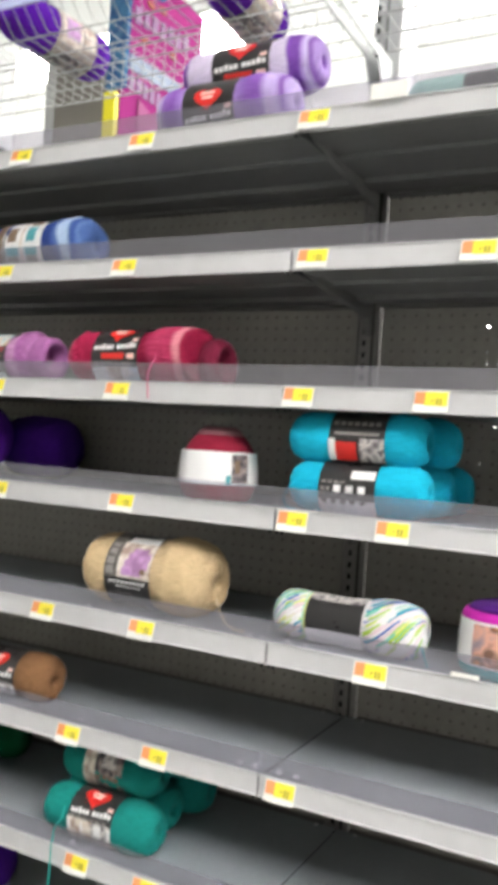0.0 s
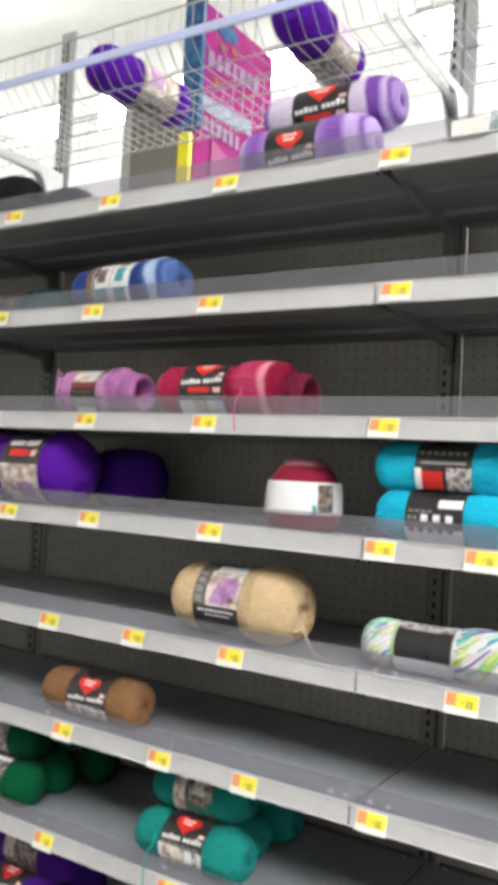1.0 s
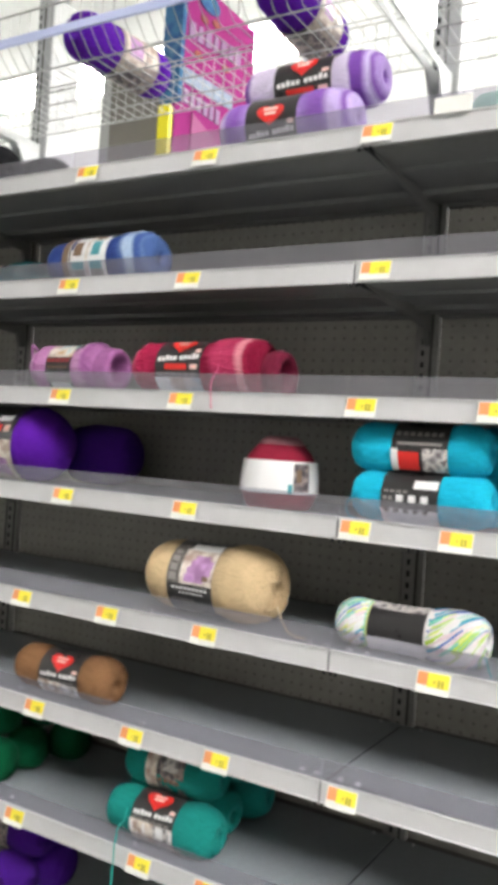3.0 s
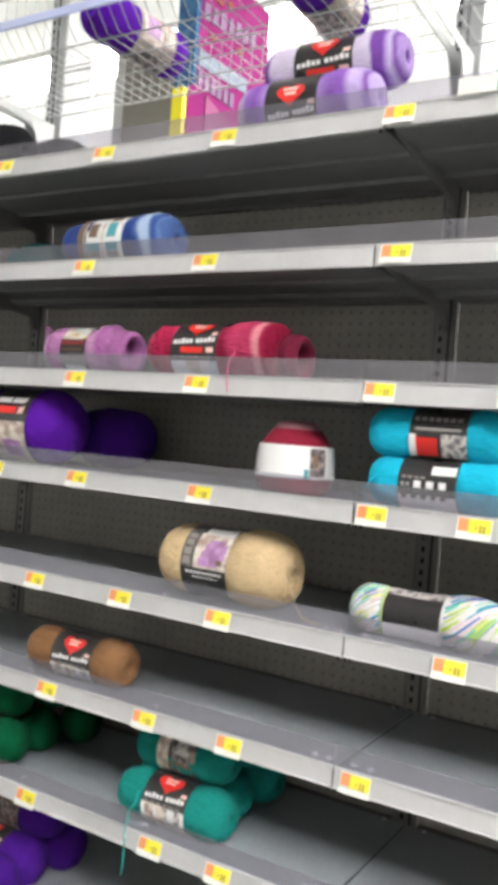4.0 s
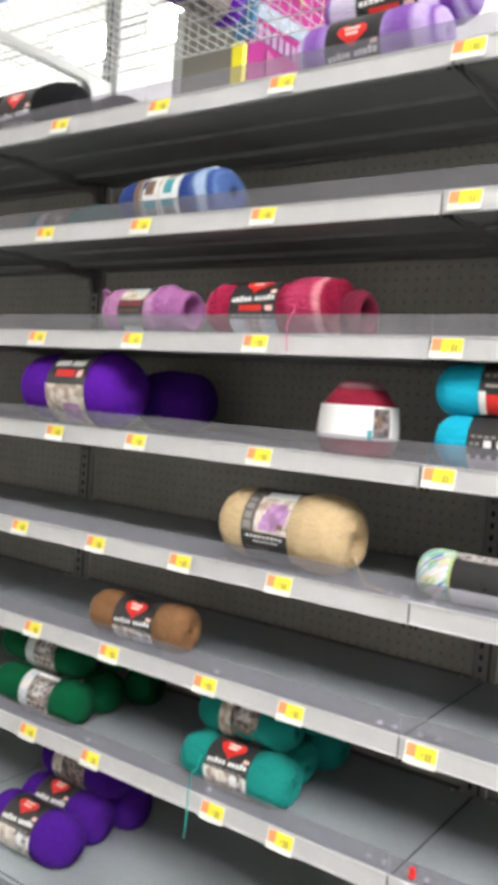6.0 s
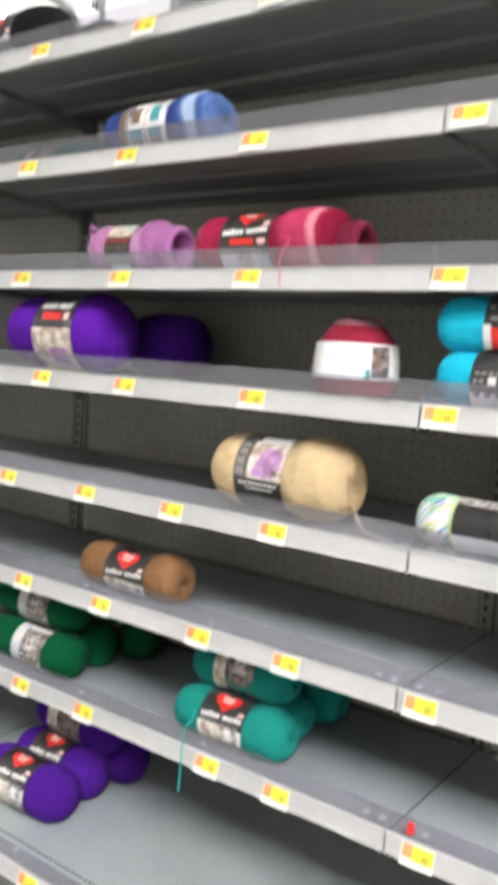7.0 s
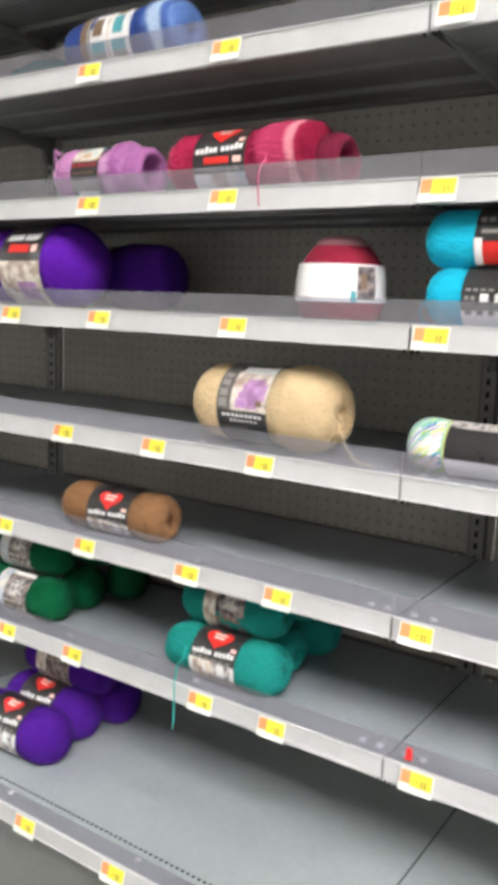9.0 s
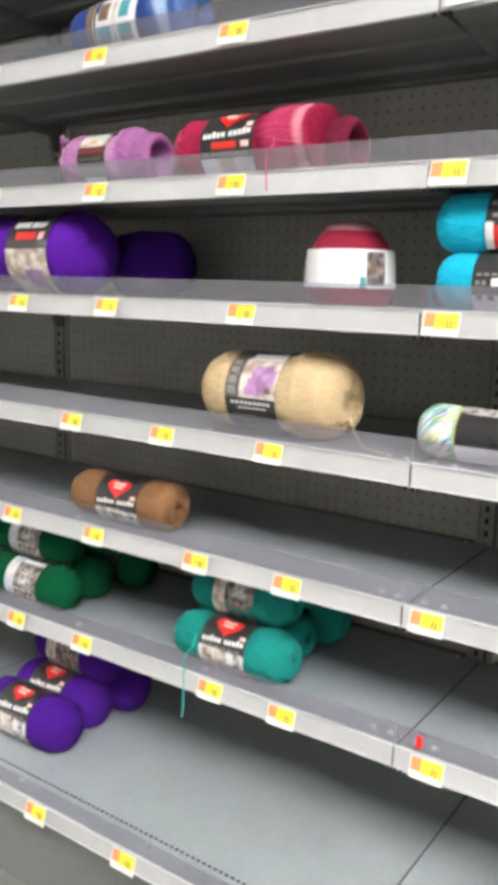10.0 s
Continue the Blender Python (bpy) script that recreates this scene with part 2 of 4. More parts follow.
M_PIC_PALE = print_mat("picture_pale", [(0.2, (0.75, 0.74, 0.76)), (0.45, (0.50, 0.56, 0.66)), (0.7, (0.80, 0.74, 0.68))], 40)
M_PIC_MAUVE = print_mat("picture_mauve", [(0.2, (0.45, 0.20, 0.50)), (0.45, (0.60, 0.34, 0.62)), (0.7, (0.36, 0.18, 0.36))], 50)
M_PIC_TEAL = print_mat("picture_teal", [(0.2, (0.80, 0.78, 0.72)), (0.42, (0.16, 0.50, 0.52)), (0.55, (0.82, 0.80, 0.76)), (0.75, (0.55, 0.36, 0.16))], 34)
M_PIC_ORANGE = print_mat("picture_orange", [(0.25, (0.80, 0.28, 0.05)), (0.45, (0.16, 0.09, 0.07)), (0.6, (0.75, 0.40, 0.30)), (0.8, (0.3, 0.25, 0.3))], 38)

Y_TAN = yarn("yarn_tan", (0.70, 0.52, 0.30), (0.78, 0.60, 0.38))
Y_BROWN = yarn("yarn_brown", (0.29, 0.148, 0.070))
Y_TEAL = yarn("yarn_jade", (0.014, 0.275, 0.24))
Y_GREEN = yarn("yarn_green", (0.002, 0.100, 0.038))
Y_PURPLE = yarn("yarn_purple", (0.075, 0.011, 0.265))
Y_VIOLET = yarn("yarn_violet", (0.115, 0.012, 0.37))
Y_TURQ = yarn("yarn_turquoise", (0.015, 0.52, 0.73))
Y_BLACK = yarn("yarn_black", (0.012, 0.012, 0.014))
Y_DTEAL = yarn("yarn_dark_teal", (0.03, 0.30, 0.32))

Y_RED = yarn("yarn_berry", (0.480, 0.026, 0.091), None, (3.22, 0.02, 0.20, [(0.0, (0.744, 0.144, 0.242)), (0.06, (0.480, 0.026, 0.091)), (0.30, (0.408, 0.022, 0.076)), (0.60, (0.432, 0.024, 0.081)), (0.66, (0.312, 0.014, 0.055)), (0.74, (0.576, 0.060, 0.151)), (0.86, (0.528, 0.048, 0.131)), (0.90, (0.864, 0.336, 0.393)), (0.935, (0.816, 0.288, 0.353)), (0.955, (0.384, 0.022, 0.071)), (1.0, (0.264, 0.012, 0.045))]))
Y_ROSE_COIL = yarn("yarn_rose_dull", (0.36, 0.045, 0.11), None, (12.0, 0.0, 0.2, [(0.0, (0.20, 0.012, 0.04)), (0.6, (0.24, 0.016, 0.055)), (0.80, (0.28, 0.026, 0.075)), (0.92, (0.38, 0.065, 0.13)), (1.0, (0.20, 0.02, 0.05))]))
Y_PINK = yarn("yarn_orchid", (0.60, 0.26, 0.52), None, (5.0, 0.03, 0.15, [(0.0, (0.74, 0.44, 0.68)), (0.06, (0.74, 0.44, 0.68)), (0.10, (0.46, 0.16, 0.40)), (0.16, (0.60, 0.27, 0.53)), (0.70, (0.62, 0.29, 0.55)), (0.80, (0.70, 0.38, 0.63)), (0.88, (0.44, 0.15, 0.40)), (1.0, (0.50, 0.20, 0.45))]))
Y_ORCHID_COIL = yarn("yarn_orchid_pale", (0.76, 0.46, 0.70), None, (10.0, 0.0, 0.2, [(0.0, (0.56, 0.24, 0.50)), (0.4, (0.74, 0.44, 0.68)), (0.62, (0.60, 0.28, 0.54)), (0.85, (0.78, 0.50, 0.72)), (1.0, (0.46, 0.17, 0.41))]))
Y_BLUE = yarn("yarn_blues", (0.05, 0.10, 0.36), None, (3.15, 0.02, 0.22, [(0.0, (0.16, 0.25, 0.54)), (0.05, (0.045, 0.085, 0.30)), (0.60, (0.036, 0.066, 0.26)), (0.74, (0.045, 0.09, 0.33)), (0.79, (0.12, 0.20, 0.48)), (0.82, (0.50, 0.63, 0.82)), (0.875, (0.46, 0.60, 0.80)), (0.90, (0.08, 0.15, 0.42)), (0.94, (0.07, 0.13, 0.40)), (0.97, (0.15, 0.25, 0.52)), (1.0, (0.10, 0.18, 0.44))]))
Y_LILAC_A = yarn("yarn_lilac_banded", (0.40, 0.24, 0.66), None, (3.4, 0.015, 0.10, [(0.0, (0.78, 0.68, 0.90)), (0.06, (0.70, 0.58, 0.86)), (0.10, (0.36, 0.18, 0.60)), (0.17, (0.28, 0.12, 0.50)), (0.24, (0.45, 0.28, 0.68)), (0.66, (0.45, 0.28, 0.68)), (0.74, (0.32, 0.15, 0.55)), (0.82, (0.28, 0.12, 0.50)), (0.87, (0.66, 0.52, 0.84)), (0.93, (0.60, 0.46, 0.80)), (0.97, (0.24, 0.09, 0.45)), (1.0, (0.60, 0.46, 0.80))]))
Y_LILAC_B = yarn("yarn_lilac_pale", (0.72, 0.60, 0.88), None, (3.36, 0.0, 0.10, [(0.0, (0.30, 0.14, 0.54)), (0.05, (0.32, 0.16, 0.56)), (0.08, (0.80, 0.71, 0.89)), (0.80, (0.80, 0.71, 0.89)), (0.825, (0.26, 0.10, 0.48)), (0.89, (0.24, 0.09, 0.46)), (0.915, (0.50, 0.34, 0.72)), (0.94, (0.72, 0.62, 0.85)), (0.975, (0.26, 0.10, 0.48)), (1.0, (0.50, 0.34, 0.72))]))
Y_MINT = yarn("yarn_mint", (0.42, 0.66, 0.58))
Y_MULTI = confetti()
Y_CAKE_RED = yarn("yarn_crimson", (0.30, 0.020, 0.047), turns=4, slant=150)
Y_CAKE_PALE = yarn("yarn_dusty_pink", (0.42, 0.17, 0.20), (0.55, 0.38, 0.38), turns=4, slant=150)
Y_CAKE_TEAL = yarn("yarn_aqua", (0.12, 0.52, 0.55), turns=4, slant=150)
Y_CAKE_PURPLE = yarn("yarn_plum", (0.10, 0.02, 0.22), turns=4, slant=150)
Y_CAKE_MAGENTA = yarn("yarn_magenta", (0.60, 0.03, 0.42), turns=4, slant=150)


# ---- building blocks ----
def mesh_of(name, bm, material, smooth=False):
    me = bpy.data.meshes.new(name)
    bmesh.ops.recalc_face_normals(bm, faces=bm.faces)
    bm.to_mesh(me)
    bm.free()
    me.materials.append(material)
    if smooth:
        me.polygons.foreach_set("use_smooth", [True] * len(me.polygons))
    return me


def part(name, bm, material, parent, label="", smooth=False):
    ob = new(name, mesh_of(name, bm, material, smooth))
    ob.parent = parent
    if label:
        tagged(ob, label)
    return ob


def thing(name, at=(0, 0, 0), label="", category="", group="", kind=""):
    ob = new(name)
    ob.location = at
    return tagged(ob, label, category, group, kind)


def box(bm, x0, x1, y0, y1, z0, z1, bevel=0.0):
    r = bmesh.ops.create_cube(bm, size=1.0)
    for v in r["verts"]:
        v.co = Vector(((x0 + x1) / 2 + v.co.x * (x1 - x0), (y0 + y1) / 2 + v.co.y * (y1 - y0), (z0 + z1) / 2 + v.co.z * (z1 - z0)))
    if bevel:
        es = list({e for v in r["verts"] for e in v.link_edges})
        bmesh.ops.bevel(bm, geom=es, offset=bevel, segments=2, affect="EDGES")
    return bm


def boxed(*a, bevel=0.0):
    return box(bmesh.new(), *a, bevel=bevel)


def prism(outline, x0, x1):
    """A plate cut to an outline of (y, z) points, between x0 and x1."""
    bm = bmesh.new()
    a = [bm.verts.new((x0, y, z)) for y, z in outline]
    b = [bm.verts.new((x1, y, z)) for y, z in outline]
    bm.faces.new(a)
    bm.faces.new(b[::-1])
    for i in range(len(a)):
        j = (i + 1) % len(a)
        bm.faces.new((a[i], a[j], b[j], b[i]))
    return bm


def tube(bm, pts, r, seg=6):
    """A round wire along a line of points."""
    rings = []
    for i, p in enumerate(pts):
        p = Vector(p)
        d = (Vector(pts[min(i + 1, len(pts) - 1)]) - Vector(pts[max(i - 1, 0)])).normalized()
        up = Vector((0, 0, 1)) if abs(d.z) < 0.9 else Vector((1, 0, 0))
        u = d.cross(up).normalized()
        v = d.cross(u)
        rings.append([bm.verts.new(p + r * (math.cos(k * math.tau / seg) * u + math.sin(k * math.tau / seg) * v)) for k in range(seg)])
    for a, b in zip(rings, rings[1:]):
        for k in range(seg):
            bm.faces.new((a[k], a[(k + 1) % seg], b[(k + 1) % seg], b[k]))
    bm.faces.new(rings[0][::-1])
    bm.faces.new(rings[-1])
    return bm


# ---- the hall ----
def hall():
    m_floor = worn("polished_concrete", (0.235, 0.24, 0.222), 0.34, 0, 0.24, 1.3, 45, 0.03)
    m_ceiling = worn("white_deck", (0.86, 0.865, 0.865), 0.7, 0, 0.04, 0.6, 12)
    m_wall = worn("hall_wall_paint", (0.78, 0.79, 0.79), 0.7, 0, 0.05, 0.5, 10)
    tagged(part("floor", boxed(-22, 18, -16, 24, -0.1, 0), m_floor, None), "grey polished concrete shop floor with faint stains", "floor", kind="structure")
    tagged(part("ceiling", boxed(-22, 18, -16, 24, 5.2, 5.4), m_ceiling, None), "white painted high shop ceiling", "ceiling", kind="structure")
    for nm, a in (("wall_north", (-22, 18, 24, 24.2, 0, 5.2)), ("wall_south", (-22, 18, -16.2, -16, 0, 5.2)), ("wall_west", (-22.2, -22, -16, 24, 0, 5.2)), ("wall_east", (18, 18.2, -16, 24, 0, 5.2))):
        tagged(part(nm, boxed(*a), m_wall, None), "plain white painted hall wall far away", "wall", kind="structure")
    m_tube = glow("lit_tube", (1.0, 0.985, 0.95), TUBE_POWER)
    m_tray = mat("lamp_tray", (0.85, 0.85, 0.85), 0.4)
    m_key = glow("lit_tube_front", (1.0, 0.98, 0.965), KEY_POWER)

    def fixture(hood, m):
        lamp = thing("ceiling_light", (0, 0, 4.7), "long white fluorescent ceiling light, lit", "ceiling light", "rows of ceiling lights")
        if hood:
            part("tray", prism([(-0.39, -0.07), (-0.38, -0.07), (-0.32, 0.04), (0.32, 0.04), (0.38, -0.07), (0.39, -0.07), (0.33, 0.055), (-0.33, 0.055)], -1.75, 1.75), m_tray, lamp, "white sheet steel hood")
        else:
            part("tray", boxed(-1.75, 1.75, -0.26, 0.26, 0.03, 0.07), m_tray, lamp)
        w = 0.30 if hood else 0.17
        part("lit_tube", boxed(-1.7, 1.7, -w, w, -0.06, 0.028), m, lamp, "bright glowing tube")
        for h in (-1.2, 1.2):
            part("hanger", boxed(h - 0.01, h + 0.01, -0.01, 0.01, 0.07, 0.5), m_tray, lamp)
        return lamp
    for hood, m, spots in ((True, m_key, [(x, y) for y in (-2.6, -3.4, -4.2) for x in (3.0, 12.0, -14.0)]),
                           (False, m_tube, [(x, y) for y in (4.6, 7.2, 9.8, 12.4, 15.6, 20.0) for x in (-18.0, -13.5, -9.0, -4.5, 0.0, 4.5, 9.0)])):
        lamp = fixture(hood, m)
        for x, y in spots[1:]:
            copy_thing(lamp, pose(x, y, 4.7))
        lamp.location = (*spots[0], 4.7)


hall()
# unseen slab added behind the camera: blocks low light, bounces a little fill
tagged(part("aisle_light_block", boxed(-9, 7, -2.9, -2.7, 0, 2.1), worn("aisle_block_grey", (0.31, 0.31, 0.30), 0.6, 0, 0.1, 1.0, 20), None), "plain grey slab out of view, added to block low light", "wall", kind="structure")

# ---- gondola shelving ----
BAY = 1.219
BACK = 0.43
TAGZ = {7: 1.905, 6: 1.666, 5: 1.429, 4: 1.217, 3: 0.985, 2: 0.756, 1: 0.512}
TOP = {k: z + 0.014 for k, z in TAGZ.items()}
TOP[0] = 0.235
BASE_FRONT = -0.166
TAGS = {
    7: (-0.93, -0.631, -0.329, 0.028),
    6: (-0.958, -0.662, -0.351, 0.042, 0.322),
    5: (-0.966, -0.665, -0.349, 0.032, 0.262),
    4: (-0.888, -0.638, -0.322, 0.036, 0.213),
    3: (-0.99, -0.737, -0.497, -0.258, 0.191),
    2: (-0.925, -0.678, -0.413, -0.212, 0.045),
    1: (-0.922, -0.715, -0.374, -0.214, 0.062),
    0: (-0.910, -0.677, -0.440),
}


def price_tag(x, z, y, parent, wide=0.057):
    """Shelf ticket: white card with an orange and a yellow field and small illegible print."""
    h = 0.034
    top = z + 0.0165

    def leaf(x0, x1, ya, yb, z0, z1):
        bm = boxed(x0, x1, ya, yb, z0, z1)
        for v in bm.verts:
            v.co.y -= (top - v.co.z) * 0.28
        return bm
    tag = part("price_tag", leaf(x - wide / 2, x + wide / 2, y - 0.0030, y - 0.0022, top - h, top), M_PAPER, parent, "white paper shelf ticket with orange and yellow fields")
    part("orange_field", leaf(x - wide * 0.46, x - wide * 0.17, y - 0.0034, y - 0.0029, z - 0.005, z + 0.0152), M_ORANGE, tag)
    part("yellow_field", leaf(x - wide * 0.17, x + wide * 0.47, y - 0.0034, y - 0.0029, z - 0.007, z + 0.0152), M_YELLOW, tag)
    for k, (f, w, lo, hi) in enumerate(((0.02, 0.05, -0.001, 0.004), (0.14, 0.075, -0.006, 0.006), (0.245, 0.075, -0.0065, 0.0055))):
        part("print_bar", leaf(x + wide * f, x + wide * (f + w), y - 0.0038, y - 0.0033, z + lo, z + hi), M_OLIVE_INK, tag)
    return tag


def upright(x, parent):
    """Slotted post, shaded by a darker grey; above the shelving, paler for the backlight, it carries the baskets."""
    post = part("upright", boxed(x - 0.027, x + 0.017, BACK - 0.012, BACK + 0.07, 0.0, 1.985, bevel=0.003), M_UPRIGHT, parent, "slotted steel upright, darker grey for the shade between shelves")
    ext = part("upright_extension", boxed(x - 0.036, x + 0.026, BACK - 0.012, BACK + 0.11, 1.987, 2.62, bevel=0.003), M_POST, parent, "slotted upright above the shelves, paler grey for the backlight")
    # strips added down both sides to stand in for the lit edges
    for side in (-0.0302, 0.0172):
        part("lit_edge", boxed(x + side, x + side + 0.003, BACK - 0.0145, BACK - 0.001, 0.2, 1.96), M_LIT_EDGE, post, "thin steel strip added for the upright's lit edge")
    for mesh_z, owner in (((0.2, 1.96), post), ((2.0, 2.6), ext)):
        if owner is ext:
            x -= 0.012
        slot = mesh_of("slot", boxed(-0.0035, 0.0035, -0.0009, 0.0008, 0.0, 0.012), M_SLOT)
        z = mesh_z[0]
        while z < mesh_z[1]:
            ob = new("slot", slot)
            ob.parent, ob.location = owner, (x - 0.013, BACK - 0.0127, z)
            z += 0.0254
        part("seam", boxed(x + 0.0025, x + 0.0085, BACK - 0.0132, BACK - 0.0118, mesh_z[0], mesh_z[1]), M_SEAM, owner, "dark seam along the upright")


# same post steel, darkened for the shade between the shelves
M_UPRIGHT = worn("upright_shaded_grey", (0.27, 0.26, 0.24), 0.42, 0.1, 0.12)
M_SEAM = mat("seam_dark", (0.06, 0.058, 0.053), 0.8)
M_LIT_EDGE = worn("lit_edge_paint", (0.27, 0.26, 0.24), 0.5, 0.0, 0.08)


def gondola():
    unit = thing("gondola_shelving", (0, 0, 0), "dark grey steel shop shelving frame with pegboard back", "shelving")
    for x0 in (-2 * BAY, -BAY, 0.0):
        part("back_panel", boxed(x0 + 0.0208, x0 + BAY - 0.0308, BACK, BACK + 0.005, 0.12, 1.99), M_PEG, unit, "dark grey pegboard with round holes")
        part("kick_plate", boxed(x0 + 0.002, x0 + BAY - 0.002, BASE_FRONT + 0.03, BASE_FRONT + 0.045, 0.0, 0.19), M_STEEL_DARK, unit)
        part("top_rail", boxed(x0 + 0.027, x0 + BAY - 0.037, BACK - 0.004, BACK + 0.03, 1.992, 2.03), M_UPRIGHT, unit)
    for x in (-2 * BAY, -BAY, 0.0, BAY):
        upright(x, unit)
        part("base_foot", boxed(x - 0.02, x + 0.02, BASE_FRONT + 0.05, BACK - 0.012, 0.0, 0.17), M_STEEL_DARK, unit)
    return unit


def shelf(level, x0):
    """One steel shelf of a bay: deck, price channel, clear lip, stiffeners, end brackets, studs and tickets."""
    z = TOP[level]
    x1 = x0 + BAY
    low = level == 0
    front = BASE_FRONT if low else 0.0
    name = "base_deck" if low else "shelf"
    lab = "wide grey steel base deck with a clear front lip" if low else "grey steel shelf with price channel and clear plastic lip"
    sh = thing(name, (0, 0, 0), lab, "shelf", "gondola shelves")
    g = 0.0019
    bm = bmesh.new()
    box(bm, x0 + g, x1 - g, front + 0.004, BACK - 0.022, z - 0.004, z, 0.0012)
    part("deck", bm, M_BASE if low else M_SHELF, sh, "grey painted steel deck")
    lo = z - 0.020
    rib = [(front + 0.012, z - 0.0045), (front + 0.012, lo)]
    for ya, yb, d in ((0.03, 0.10, 0.0255), (0.16, 0.23, 0.025), (0.30, 0.36, 0.029)):
        rib += [(ya, lo), (ya + 0.006, z - d), (yb - 0.006, z - d), (yb, lo)]
    rib += [(BACK - 0.024, lo), (BACK - 0.024, z - 0.0045)]
    # the underside's shade sits in its darker grey
    part("underside", prism(rib, x0 + g + 0.002, x1 - g - 0.002), M_UNDER, sh, "ribbed underside, its shade put into a darker grey")
    # added strip closing the rear gap, keeps hall light off the panel
    part("light_stop", boxed(x0 + 0.024, x1 - 0.034, BACK - 0.0225, BACK - 0.002, z - 0.026, z - 0.0005), M_UNDER, sh, "strip added behind the deck to block hall light")
    zc = z - 0.014
    f = front
    part("price_channel", prism([(f + 0.0038, zc + 0.0195), (f - 0.002, zc + 0.0195), (f - 0.0028, zc + 0.0180), (f - 0.002, zc + 0.0166), (f, zc + 0.0166), (f, zc - 0.0166), (f - 0.002, zc - 0.0166), (f - 0.0028, zc - 0.0180), (f - 0.002, zc - 0.0195), (f + 0.0038, zc - 0.0195)], x0 + g, x1 - g), M_CHANNEL, sh, "pale grey plastic price channel")
    lip = part("clear_lip", boxed(x0 + 0.0006, x1 - 0.0006, front + 0.0045, front + 0.0055, z + 0.0005, z + 0.0415), M_LIP, sh, "clear scuffed plastic lip")
    lip.visible_shadow = False
    # dark strip set in the gap to paint its shadow
    part("gap_shade_strip", boxed(x0 - 0.0013, x0 + 0.0013, front + 0.0012, BACK - 0.03, zc - 0.019, z - 0.001), M_GAP_SHADE, sh, "dark strip standing in for the shade in the gap between shelves")
    for x in (x0 + 0.022, x0 + 0.055, x0 + 0.45, x0 + 0.80, x1 - 0.055, x1 - 0.025):
        bm = bmesh.new()
        bmesh.ops.create_cone(bm, cap_ends=True, segments=12, radius1=0.0070, radius2=0.004, depth=0.005, matrix=Matrix.Translation((x, front + 0.038, z + 0.0028)))
        part("stud", bm, M_STUD, sh, "small clear push stud", True)
    for x in (x0 + 0.004, x0 + 0.013, x1 - 0.009):
        part("hook", boxed(x, x + 0.0035, front - 0.001, front + 0.0035, zc - 0.0255, zc - 0.0196), M_SLOT, sh, "small black hook under the channel")
    if low:
        bm = bmesh.new()
        x = x0 + 0.02
        while x < x1 - 0.02:
            box(bm, x, x + 0.007, front + 0.060, front + 0.0655, z - 0.001, z + 0.0006)
            x += 0.0127
        part("perforation", bm, M_SLOT, sh, "row of small punched slots")
    else:
        for x in (x0 + 0.0014, x1 - 0.0054):
            part("bracket", prism([(0.05, z - 0.021), (BACK - 0.018, z - 0.021), (BACK - 0.018, z - 0.088), (BACK - 0.036, z - 0.088), (BACK - 0.048, z - 0.052), (BACK - 0.10, z - 0.047), (0.16, z - 0.038), (0.05, z - 0.028)], x, x + 0.004), M_BRACKET, sh, "dark steel shelf bracket")
        for x in (x0 + 0.045, x1 - 0.045):
            bm = bmesh.new()
            bmesh.ops.create_cone(bm, cap_ends=True, segments=10, radius1=0.004, radius2=0.003, depth=0.003, matrix=Matrix.Translation((x, BACK - 0.03, z + 0.0015)))
            part("rivet", bm, M_STUD, sh)
    for x in TAGS[level]:
        if x0 <= x < x1:
            price_tag(x, zc, front, sh)
    return sh


M_STUD = mat("stud_plastic", (0.75, 0.76, 0.78), 0.25)

gondola()
for bay in (-2 * BAY, -BAY, 0.0):
    for lv in range(8):
        shelf(lv, bay)


# ---- skeins ----
def profile(length, r, left=0.86, waist=0.92, lab=(0.2, 0.56), hole=0.16, right=1.0, blunt=0.95):
    """Radius along the skein: two lobes, a waist under the band, rounded ends with a dimple."""
    pts = []
    h = length / 2
    el, er = min(0.80 * r, length * 0.22), min(blunt * r, length * 0.30)
    pts += [(-h + el * 0.55, r * hole * 0.3), (-h + el * 0.25, r * hole), (-h + el * 0.05, r * (hole + 0.12))]
    for k in range(1, 8):
        a = k / 7 * math.pi / 2
        pts.append((-h + el * (1 - math.cos(a)), r * left * (hole + 0.16 + (1 - hole - 0.16) * math.sin(a) ** 0.8)))
    xa, xb = -h + length * lab[0], -h + length * lab[1]
    for k in range(1, 22):
        x = -h + el + (length - el - er) * k / 22
        t = (x + h) / length
        base = left + (right - left) * min(1, max(0, (t - lab[0]) / (lab[1] - lab[0])))
        base *= 1 + 0.035 * math.sin(max(0, (t - lab[1]) / (1 - lab[1])) * math.pi)
        mid = (lab[0] + lab[1]) / 2
        dip = math.exp(-(((t - mid) / ((lab[1] - lab[0]) * 0.62)) ** 4))
        pts.append((x, r * (base * (1 - dip) + min(base, waist) * dip)))
    for k in range(7, 0, -1):
        a = k / 7 * math.pi / 2
        pts.append((h - er * (1 - math.cos(a)), r * right * (hole + 0.16 + (1 - hole - 0.16) * math.sin(a) ** 0.8)))
    if hole < 0.08:
        pts[-1] = (pts[-1][0], r * right * 0.30)
        pts += [(h - er * 0.004, r * 0.14), (h, r * 0.05), (h, r * 0.02), (h - er * 0.001, r * 0.008)]
    else:
        pts += [(h - er * 0.04, r * (hole + 0.11)), (h - er * 0.25, r * hole), (h - er * 0.9, r * hole * 0.85), (h - er * 0.95, r * hole * 0.2)]
    return pts


